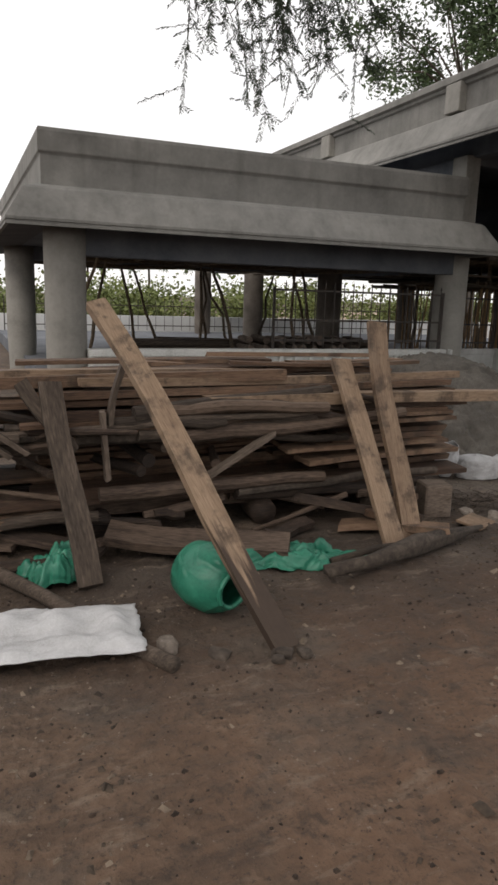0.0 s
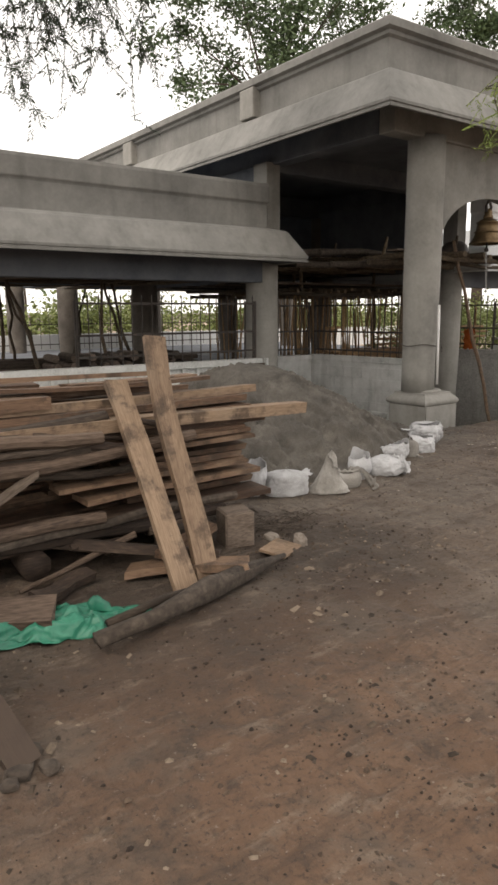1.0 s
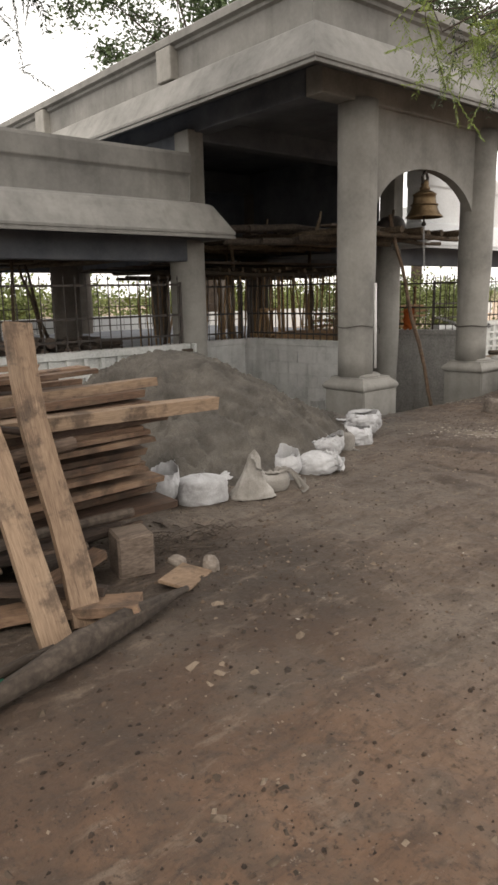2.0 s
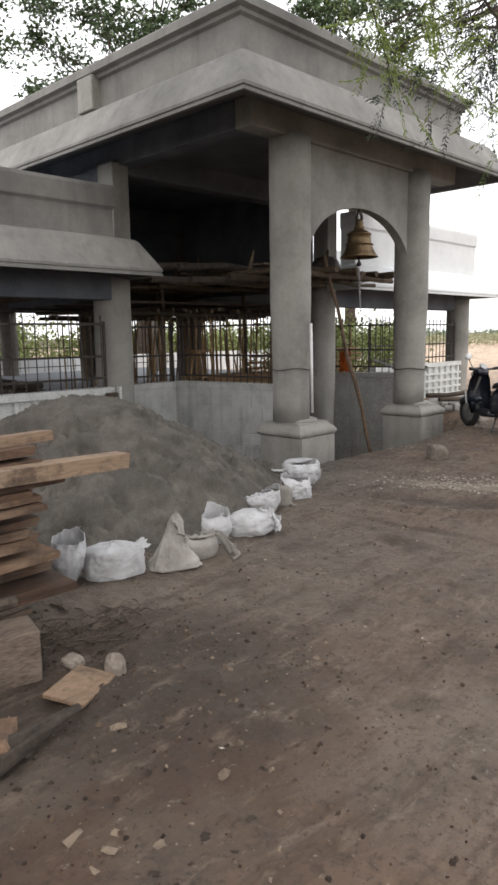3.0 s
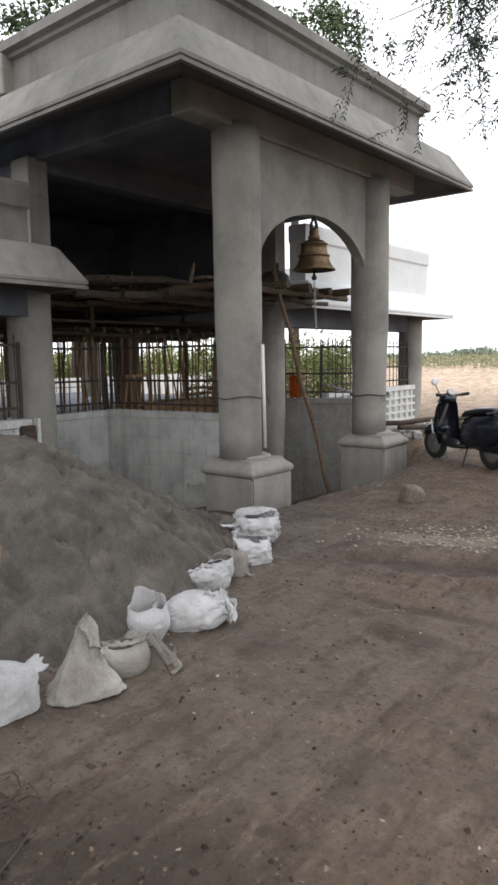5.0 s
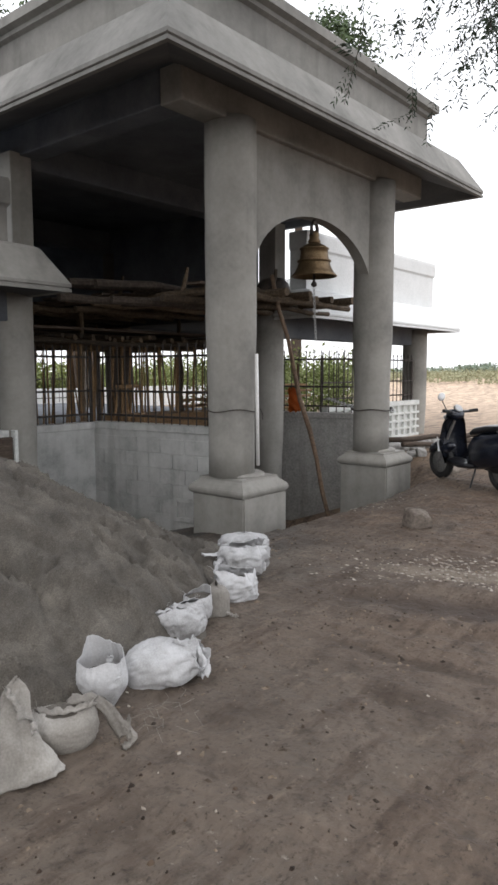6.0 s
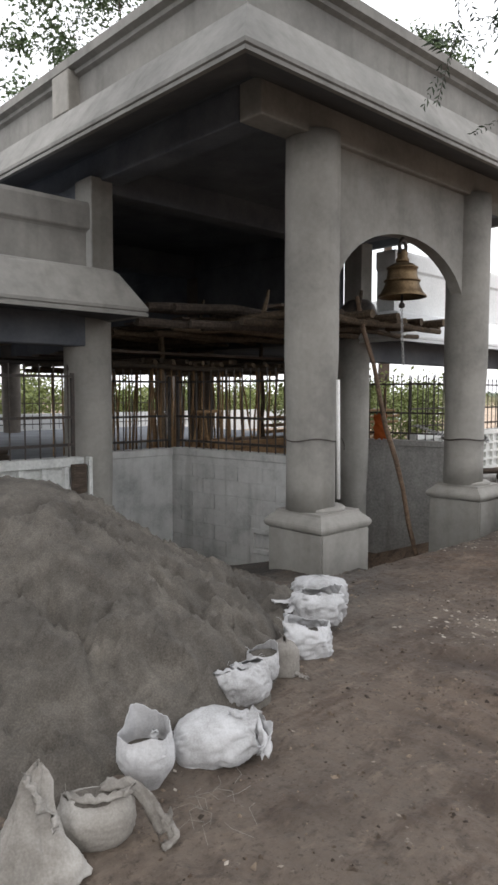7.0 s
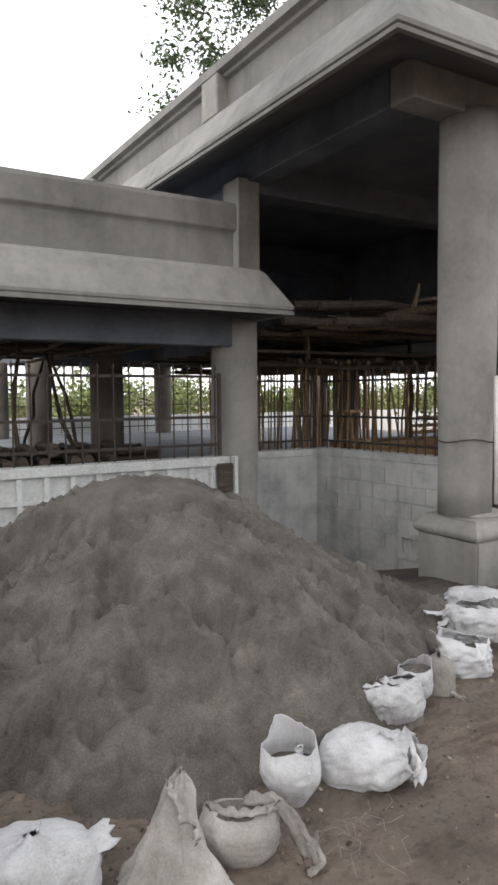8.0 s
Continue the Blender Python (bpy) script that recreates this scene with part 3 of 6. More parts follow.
far_wall = tagged(part("wall_far", box(-14.0, 40.0, 23.4, 23.65, -0.5, 0.80), WHITE_WALL), "long whitewashed boundary wall behind the hall", "wall", kind="structure")


# low walls with recessed cells in front of the wings
def cell_wall(name, x0, x1, y, z0, z1, cw, ch, rows):
    wall = tagged(part(name, box(x0, x1, y + 0.06, y + 0.18, -0.6, z1 - 0.004, 0.004), WHITEWASH), "whitewashed low wall with recessed square cells", "wall", kind="structure")
    part("coping", box(x0, x1, y, y + 0.20, z1, z1 + 0.10, 0.008), WHITEWASH, wall)
    n_cells = int((x1 - x0) / cw)
    post = box(-0.025, 0.025, y, y + 0.058, z1 - rows * ch, z1 - 0.002)
    me = None
    for i in range(n_cells + 1):
        if me is None:
            me = part("rib", post, WHITEWASH, wall)
            me.location.x = x0 + 0.03
        else:
            ob = new("rib", me.data)
            ob.parent, ob.location = wall, (min(x0 + 0.03 + i * cw, x1 - 0.03), 0, 0)
    for k in range(rows):
        z = z1 - (k + 1) * ch
        part("ledge", box(x0, x1, y + 0.003, y + 0.057, z - 0.022, z + 0.022), WHITEWASH, wall)
    part("foot", box(x0, x1, y + 0.002, y + 0.056, -0.5, z1 - rows * ch - 0.024), WHITEWASH, wall)
    return wall


cell_wall("wall_left_wing", 1.45, 7.30, 9.20, -0.3, 0.67, 0.255, 0.23, 3)
cell_wall("wall_right_wing", 13.7, 17.4, 9.20, -0.3, 0.67, 0.27, 0.16, 4)
tagged(part("door_panel", box(7.13, 7.29, 9.12, 9.194, 0.05, 0.70, 0.006), OLD_WOOD), "brown wooden board standing against the wall end", "board")


tagged(part("wall_end_post", box(7.305, 7.345, 9.10, 9.19, -0.3, 0.775, 0.006), WHITEWASH), "narrow whitewashed post at the wall end", "post", kind="structure")


# block walls round the porch
def block_wall(name, a, b, z0, z1, thick, mat, label, size=(0.42, 0.2)):
    a, b = Vector((*a, 0)), Vector((*b, 0))
    d = b - a
    m = Matrix.Translation(a) @ pose(0, 0, 0, 0, 0, math.degrees(math.atan2(d.y, d.x)))
    length = d.length
    wall = tagged(part(name, box(0, length, 0.012, thick, z0, z1 - 0.004, m=m), mat), label, "wall", kind="structure")
    part("coping", box(-0.01, length + 0.01, -0.008, thick + 0.01, z1 - 0.10, z1, 0.008, m=m), mat, wall)
    return wall, m, length


BLOCK_WALLS = [
    (block_wall("wall_porch_back", (7.8, 10.36), (9.36, 10.36), -0.95, 0.69, 0.2, BLOCK, "whitewashed plastered porch wall under the grille"), BLOCK),
    (block_wall("wall_porch_side", (9.36, 10.40), (9.62, 8.15), -1.9, 0.70, 0.2, BLOCK, "whitewashed concrete block wall under the grille"), BLOCK),
    (block_wall("wall_porch_right", (12.85, 10.6), (13.42, 8.45), -2.2, 0.69, 0.2, PATCHY, "patchy grey cement wall behind the arch"), PATCHY),
]
frame_m = BLOCK_WALLS[1][0][1]
vent = bmesh.new()
for x0, x1, z0, z1 in ((1.50, 1.56, -0.58, -0.26), (1.84, 1.90, -0.58, -0.26), (1.56, 1.84, -0.58, -0.52), (1.56, 1.84, -0.32, -0.26)):
    box(x0, x1, -0.035, 0.0, z0, z1, 0.004, frame_m, vent)
tagged(part("vent_frame", vent, BLOCK), "small square cement frame low on the wall", "vent")


# iron grilles on the walls
def grille(a, b, z0, z1, rails, step, label="dark rusty iron grille with pointed bars"):
    a, b = Vector((*a, 0)), Vector((*b, 0))
    d = b - a
    g = thing("iron_grille", label, "grille", tuple(a), math.degrees(math.atan2(d.y, d.x)), "iron grilles on the walls")
    for z in rails:
        part("rail", box(0, d.length, -0.012, 0.012, z - 0.015, z + 0.015), IRON, g)
    bar = turned([(0.009, z0), (0.009, z1 - 0.07), (0.018, z1 - 0.065), (0.001, z1)], 6)
    first = None
    n = int(d.length / step)
    for i in range(n + 1):
        if first is None:
            first = part("bar", bar, IRON, g)
        else:
            ob = new("bar", first.data)
            ob.parent, ob.location = g, (min(i * step, d.length), -0.022, 0)
    for t in (0.0, d.length):
        part("post", box(t - 0.018, t + 0.018, 0.013, 0.045, z0 - 0.1, z1 - 0.1), IRON, g)
    return g


grille((4.2, 9.32), (7.25, 9.32), 0.77, 1.78, (0.90, 1.20, 1.64), 0.165)
grille((7.9, 10.46), (9.40, 10.46), 0.69, 1.80, (0.80, 1.14, 1.62), 0.14)
grille((9.46, 10.40), (9.70, 8.2), 0.70, 1.80, (0.80, 1.14, 1.62), 0.14)
grille((12.95, 10.6), (13.52, 8.5), 0.69, 1.80, (0.80, 1.14, 1.62), 0.14)
grille((13.7, 9.32), (17.3, 9.32), 0.77, 1.78, (0.90, 1.20, 1.64), 0.165)
grille((1.2, 22.75), (20.0, 22.75), 0.35, 1.35, (0.5, 1.15), 0.30, "low dark iron grille along the back of the hall")

# ---- scaffold platform of poles under the main roof ----
deck = thing("scaffold_platform", "platform of rough poles and boards under the roof", "scaffold")
q = random.Random(3)
for i in range(9):
    y = 8.0 + i * 0.72
    part("cross_pole", wobbly((9.5 + q.uniform(-0.35, 0.1), y, 2.36 + q.uniform(-.03, .03)), (12.4 + q.uniform(-.2, .5), y + q.uniform(-.2, .2), 2.36 + q.uniform(-.03, .03)), 0.05, 0.04, 8, 0.04, 8, i), POLE, deck)
for i in range(11):
    x = 9.68 + i * 0.27
    part("long_pole", wobbly((x + q.uniform(-.05, .05), 7.85 + q.uniform(-.15, .2), 2.45), (x + q.uniform(-.25, .25), 14.2 + q.uniform(-.8, .3), 2.46 + q.uniform(-.05, .05)), 0.055, 0.04, 9, 0.05, 8, 40 + i), POLE, deck)
for i in range(6):
    y = 8.3 + i * 1.0
    part("board", box(9.5, 11.9 + q.uniform(-.4, .4), y, y + 0.24, 2.505, 2.535, m=pose(0, 0, 0, 0, 0, q.uniform(-1.2, 1.2))), OLD_WOOD, deck)
for i, (x, y) in enumerate(((9.75, 8.5), (9.80, 11.2), (9.9, 13.6), (11.2, 9.4), (12.2, 11.5), (12.0, 13.7), (10.8, 12.6))):
    part("prop", wobbly((x + q.uniform(-.15, .15), y, -0.62 if y < 10.6 else 0.30), (x, y + q.uniform(-.1, .1), 2.36), 0.045, 0.035, 7, 0.04, 8, 80 + i), POLE, deck)
for i, (x, y) in enumerate(((9.72, 8.9), (9.72, 10.2), (10.6, 8.1))):
    part("stub", wobbly((x, y, 2.45), (x + 0.05, y - 0.04, 2.78), 0.035, 0.02, 5, 0.02, 7, 120 + i), POLE, deck)

for i in range(10):
    x = 8.75 + (i % 5) * 0.2
    y = 8.9 + (i // 5) * 0.35 + q.uniform(-.1, .1)
    part("dark_log", wobbly((x - 0.2 + q.uniform(-.5, .3), y + q.uniform(0, .8), 2.30 + (i // 5) * 0.2), (11.6 + q.uniform(-.6, .6), y + q.uniform(-.3, .5), 2.42 + (i // 5) * 0.17), 0.055, 0.04, 8, 0.06, 8, 140 + i), BARK, deck)

# formwork and props inside the wings
form = thing("formwork_props", "rusty brown formwork timber and slanting props in the hall", "scaffold")
for i in range(78):
    x = 9.55 + (i % 26) * 0.155 + q.uniform(-.04, .04)
    y = 11.2 + (i // 26) * 1.5 + q.uniform(-.12, .12)
    slant = q.uniform(-.35, .35) if i % 13 == 0 else q.uniform(-.05, .05)
    part("prop", wobbly((x + slant, y, 0.30), (x, y + q.uniform(-.1, .1), 1.93), 0.021, 0.016, 6, 0.015, 6, 200 + i), RUSTY, form)
for i in range(34):
    x = 9.2 + i * 0.125 + q.uniform(-.03, .03)
    part("joist_end", wobbly((x, 10.85 + q.uniform(-.12, .12), 1.93 + q.uniform(-.03, .04)), (x + q.uniform(-.1, .1), 14.8, 2.0 + q.uniform(-.03, .04)), 0.036, 0.03, 5, 0.02, 7, 420 + i), POLE, form)
for i in range(5):
    y = 10.95 + i * 0.8
    part("ledger", wobbly((8.9 + q.uniform(-.3, .2), y, 1.86 + q.uniform(-.03, .02)), (13.4 + q.uniform(-.3, .3), y + q.uniform(-.1, .1), 1.86 + q.uniform(-.03, .02)), 0.04, 0.035, 8, 0.03, 8, 470 + i), POLE, form)
for i in range(9):
    z = 0.30 + (i // 3) * 0.13
    x = 10.7 + q.uniform(-.25, .25)
    part("board", box(x, x + 2.3 + q.uniform(-.4, .3), 11.0 + (i % 3) * 0.26, 11.22 + (i % 3) * 0.26, z, z + 0.12, 0.006), RUSTY, form)
for i in range(16):
    y = 11.1 + i * 0.33
    part("sheathing", box(8.7 + q.uniform(-.2, .2), 13.3 + q.uniform(-.3, .2), y, y + 0.26, 2.06 + q.uniform(-.01, .01), 2.09, m=pose(0, 0, 0, 0, 0, q.uniform(-.6, .6))), OLD_WOOD, form)
for i in range(12):
    y = 11.2 + (i % 4) * 1.3
    x = 2.0 + i * 0.45
    part("slanting_prop", wobbly((x + q.uniform(-.7, .7), y, 0.30), (x, y + q.uniform(-.4, .4), 2.32), 0.035, 0.025, 6, 0.06, 7, 260 + i), POLE, form)
for i in range(14):
    y = 11.0 + i * 0.35
    part("joist", wobbly((2.0 + q.uniform(-.8, .8), y, 2.12 + q.uniform(-.1, .08)), (7.2 + q.uniform(-.8, .3), y + q.uniform(-.5, .5), 2.14 + q.uniform(-.1, .08)), 0.03, 0.025, 7, 0.05, 6, 300 + i), POLE, form)
for i in range(18):
    y = 11.4 + (i % 6) * 0.2
    part("stacked_pole", wobbly((3.0 + q.uniform(-.8, .3), y, 0.46 + (i // 6) * 0.12), (7.3 + q.uniform(-.3, .4), y + q.uniform(-.1, .1), 0.46 + (i // 6) * 0.12), 0.055, 0.045, 6, 0.02, 8, 340 + i), OLD_WOOD, form)

for i in range(36):
    x = 4.45 + (i % 9) * 0.26 + q.uniform(-.06, .06)
    r = q.uniform(0.05, 0.08)
    part("log_end", wobbly((x, 10.78 + q.uniform(-.07, .07), 0.37 + (i // 9) * 0.145), (x + q.uniform(-.05, .05), 11.35, 0.37 + (i // 9) * 0.145), r, r * 0.9, 4, 0.008, 10, 380 + i), OLD_WOOD, form)
for i in range(10):
    x = 2.2 + i * 0.55 + q.uniform(-.2, .2)
    part("joist", wobbly((x, 9.9 + q.uniform(-.2, .2), 2.06 + q.uniform(-.05, .05)), (x + q.uniform(-.5, .5), 16.2, 2.14 + q.uniform(-.08, .05)), 0.03, 0.025, 7, 0.05, 6, 520 + i), POLE, form)

for i in range(11):
    z = 0.36 + (i % 6) * 0.15
    part("rail_pole", wobbly((13.5 + q.uniform(-.3, .5), 12.0 + (i // 6) * 0.7 + q.uniform(-.1, .1), z), (17.4 + q.uniform(-.6, .2), 12.2 + (i // 6) * 0.7, z + q.uniform(-.04, .08)), 0.035, 0.03, 7, 0.03, 7, 560 + i), RUSTY, form)
for x in (14.2, 15.9, 17.1):
    part("upright", wobbly((x, 12.3, 0.30), (x + q.uniform(-.1, .1), 12.35, 1.6), 0.04, 0.035, 5, 0.02, 7, 580 + int(x)), RUSTY, form)

for x in (3.6, 5.2, 6.8):
    part("bearer", box(x, x + 0.12, 11.3, 12.55, 0.295, 0.405, 0.008), OLD_WOOD, form)

# dark pan turned over on the platform
tagged(part("iron_pan", turned([(0.25, 0.0), (0.262, 0.0), (0.255, 0.05), (0.22, 0.15), (0.14, 0.22), (0.0, 0.245)], 28, pose(11.05, 8.42, 2.50, 0, -6, 0)), IRON, None, "", True), "dark iron pan turned over on the platform", "pan")

# pole leaning on the platform
lean = tagged(part("leaning_pole", wobbly((11.30, 7.48, -1.05), (10.58, 8.08, 2.70), 0.035, 0.028, 10, 0.05, 8, 9), PLANK_NEW, None, "", True), "long crooked wooden pole leaning on the platform", "pole")
rod = tagged(part("white_pipe", turned([(0.018, 0), (0.018, 1.13)], 12, pose(8.58, 6.70, 0.46, 0, -1.2)), PIPE, None, "", True), "white pipe tied upright to the column", "pipe")
wire = bmesh.new()
tube([(8.515 + 0.262 * math.cos(a / 24 * 2 * math.pi), 7.0 + 0.262 * math.sin(a / 24 * 2 * math.pi), 1.02 + 0.015 * math.sin(a * 0.9)) for a in range(25)], 0.006, 5, wire)
tube([(8.74, 6.80, 1.03), (8.68, 6.72, 0.98), (8.72, 6.75, 0.92)], 0.005, 5, wire)
tagged(part("tie_wire", wire, IRON), "thin tie wire wound round the column", "wire")

# ---- bell in the arch ----
bell = thing("temple_bell", "aged brass bell hanging in the arch", "bell", (10.0, 7.0, 2.52))
part("body", turned([(0.0, 0.385), (0.07, 0.38), (0.125, 0.355), (0.15, 0.335), (0.172, 0.325), (0.172, 0.312), (0.158, 0.305), (0.165, 0.24), (0.178, 0.17), (0.198, 0.11), (0.23, 0.05), (0.268, 0.012), (0.268, 0.0), (0.245, 0.0), (0.21, 0.06), (0.155, 0.20), (0.135, 0.30), (0.0, 0.34)], 36, cap=False), BRASS, bell, "", True)
part("band", turned([(0.19, 0.165), (0.199, 0.17), (0.199, 0.185), (0.188, 0.19)], 36), BRASS, bell, "", True)
part("crown", turned([(0.07, 0.375), (0.075, 0.41), (0.055, 0.44), (0.06, 0.48), (0.04, 0.52), (0.0, 0.53)], 20), BRASS, bell, "", True)
hook = tube([(-0.05, 0, 0.47), (-0.06, 0, 0.56), (-0.03, 0, 0.62), (0.03, 0, 0.62), (0.06, 0, 0.56), (0.05, 0, 0.47)], 0.022, 8)
part("loop", hook, IRON, bell, "", True)
part("hanger", tube([(0, 0, 0.60), (0, 0, 0.68)], 0.016, 8), IRON, bell)
part("clapper", turned([(0.0, -0.12), (0.03, -0.11), (0.035, -0.08), (0.015, -0.05), (0.01, 0.30)], 12), IRON, bell, "", True)


def chain(name, points, label, r=0.018, wire_r=0.0045):
    c = thing(name, label, "chain", points[0])
    pts = [Vector(p) - Vector(points[0]) for p in points]
    i = 0
    for a, b in zip(pts, pts[1:]):
        n = max(1, int((b - a).length / (r * 2.2)))
        d = (b - a).to_track_quat("Z", "Y").to_matrix().to_4x4()
        for k in range(n):
            m = Matrix.Translation(a.lerp(b, (k + 0.5) / n)) @ d @ pose(0, 0, 0, 0, 0, 90 * (i % 2))
            ring = [m @ Vector((r * 0.7 * math.cos(t * math.pi / 4), 0, r * 1.35 * math.sin(t * math.pi / 4))) for t in range(9)]
            part("link", tube(ring, wire_r, 5), STEEL, c)
            i += 1
    return c


chain("bell_chain", [(10.0, 7.0, 2.41), (10.02, 7.0, 2.1), (10.05, 7.0, 1.78)], "steel chain hanging below the bell")
chain("barrier_chain", [(13.2, 8.9, 0.95), (12.4, 7.9, 0.86), (11.70, 7.06, 0.93), (11.55, 6.76, 0.90), (11.42, 6.70, 0.86)], "steel chain tied round the column", 0.035, 0.009)

loop = tube([(11.395 + 0.272 * math.cos(k / 24 * 2 * math.pi), 7.0 + 0.272 * math.sin(k / 24 * 2 * math.pi), 0.90 + 0.01 * math.sin(k)) for k in range(25)], 0.009, 6)
tagged(part("rope_loop", loop, IRON), "dark rope looped round the column", "rope")

# ---- sand heap ----
def sand_h(x, y):
    px = min(max(x, 5.2), 5.5)
    dx, dy = x - px, y - 6.95
    dy *= 0.60 if dy < 0 else 0.75
    if dx < 0:
        dx *= 0.98
    d = math.hypot(dx, dy)
    ang = math.atan2(dy, dx)
    h = 0.945 - 0.725 * max(0.0, math.sqrt(d * d + 0.05) - 0.2236)
    h += smooth01(0.85, 1.6, d) * 0.10 * smooth01(5.6, 7.2, x)
    slope = smooth01(0.1, 0.55, d)
    # broad shoulders and gullies down the slope
    h += 0.10 * noise.fractal((math.cos(ang) * 3.2, math.sin(ang) * 3.2, d * 0.8), 0.8, 2.0, 3) * slope * (1 - 0.6 * smooth01(1.1, 1.6, d))
    wx, wy = x + 0.10 * noise.noise((x * 3, y * 3, 31)), y + 0.10 * noise.noise((x * 3, y * 3, 37))
    # crumbling lumps with sharp hollows between them
    lumps = 0.05 * abs(noise.noise((wx * 3.4, wy * 3.4, 4))) + 0.04 * abs(noise.noise((wx * 7.5, wy * 7.5, 9))) + 0.034 * abs(noise.noise((x * 15, y * 15, 14))) + 0.042 * abs(noise.noise((x * 27, y * 27, 19)))
    h += lumps * (0.45 + 0.75 * slope)
    # slipped ledges
    slip = noise.noise((wx * 2.1, wy * 2.1, 52)) + 0.4 * noise.noise((wx * 6, wy * 6, 53))
    h -= 0.065 * smooth01(0.08, 0.16, slip) * slope
    h -= 0.05 * smooth01(0.42, 0.6, noise.noise((wx * 4.6, wy * 4.6, 71))) * slope
    # narrow rills running down from the top
    rill = noise.noise((math.cos(ang) * 7.5, math.sin(ang) * 7.5, d * 1.1)) + 0.35 * noise.noise((wx * 5, wy * 5, 83))
    h -= 0.045 * smooth01(0.16, 0.4, rill) * slope * (1 - smooth01(1.2, 1.7, d))
    h += 0.03 * smooth01(0.25, 0.4, noise.noise((x * 11, y * 11, 61))) * smooth01(-0.1, 0.3, noise.noise((x * 1.3, y * 1.3, 21)))
    front = 4.62 + 0.40 * max(0.0, x - 4.95)
    h -= 0.55 * max(0.0, front + 0.16 - y)
    return h - 0.02 - 0.045 * (1 - smooth01(0.7, 1.5, d))


step = 0.02
nx, ny = int(5.4 / step), int(4.9 / step)
verts, keep = [], []
for j in range(ny + 1):
    for i in range(nx + 1):
        x, y = 3.1 + i * step, 4.25 + j * step
        h, g = sand_h(x, y), ground_z(x, y)
        verts.append((x, y, max(h, g - 0.05)))
        keep.append(h > g - 0.045)
faces = []
for j in range(ny):
    for i in range(nx):
        k = j * (nx + 1) + i
        quad = (k, k + 1, k + nx + 2, k + nx + 1)
        if any(keep[v] for v in quad):
            faces.append(quad)
tagged(raw("sand_heap", verts, faces, SAND, None, "", True), "heap of damp grey building sand beside the wall", "sand heap", kind="stuff")
_root = tube([(6.45, 5.75, sand_h(6.45, 5.75) + 0.01), (6.6, 5.68, sand_h(6.6, 5.68) + 0.02), (6.8, 5.55, sand_h(6.8, 5.55) + 0.01)], 0.008, 5)
tagged(part("twig", _root, OLD_WOOD), "thin dark twig lying on the sand", "twig")


# ---- sandbags in a row along the foot of the heap ----
def ridge(p):
    return 1 - 2 * abs(noise.noise(p))


def along(rows, t):
    """The (radius, height) at t of a rounded outline given by a few knots."""
    f = t * (len(rows) - 1)
    k = min(int(f), len(rows) - 2)
    u = f - k
    p0, p1, p2, p3 = rows[max(k - 1, 0)], rows[k], rows[k + 1], rows[min(k + 2, len(rows) - 1)]
    return [0.5 * (2 * b + (c - a) * u + (2 * a - 5 * b + 4 * c - d) * u * u + (3 * b - a - 3 * c + d) * u ** 3) for a, b, c, d in zip(p0, p1, p2, p3)]


def ribbon(points, width, seed, twist=0.0, crease=0.012):
    """A crumpled strip of slack sack cloth along points."""
    q = random.Random(seed)
    bm = bmesh.new()
    n, m = 18, 7
    knots = [tuple(p) for p in points]
    pts = [Vector(along(knots, i / n)) for i in range(n + 1)]
    grid = []
    for i, p in enumerate(pts):
        d = (pts[min(i + 1, n)] - pts[max(i - 1, 0)]).normalized()
        side = d.cross(Vector((0.1, 0.2, 1))).normalized()
        side = Matrix.Rotation(radians(twist) * i / n, 3, d) @ side
        up = d.cross(side)
        w_ = width * (0.75 + 0.35 * noise.noise((i * 0.35, seed * 1.7, 0)))
        row = []
        for k in range(m + 1):
            u = k / m - 0.5
            c = Vector((i * 0.33, k * 0.55, seed * 2.1))
            end = 0.02 * q.uniform(-1, 1) if i in (0, n) else 0.0
            row.append(bm.verts.new(p + side * u * w_ + up * crease * (1.4 * ridge(c) + 0.8 * ridge(c * 2.3) + 3 * u * u) + d * end))
        grid.append(row)
    for i in range(n):
        for k in range(m):
            bm.faces.new((grid[i][k], grid[i][k + 1], grid[i + 1][k + 1], grid[i + 1][k]))
    return bm


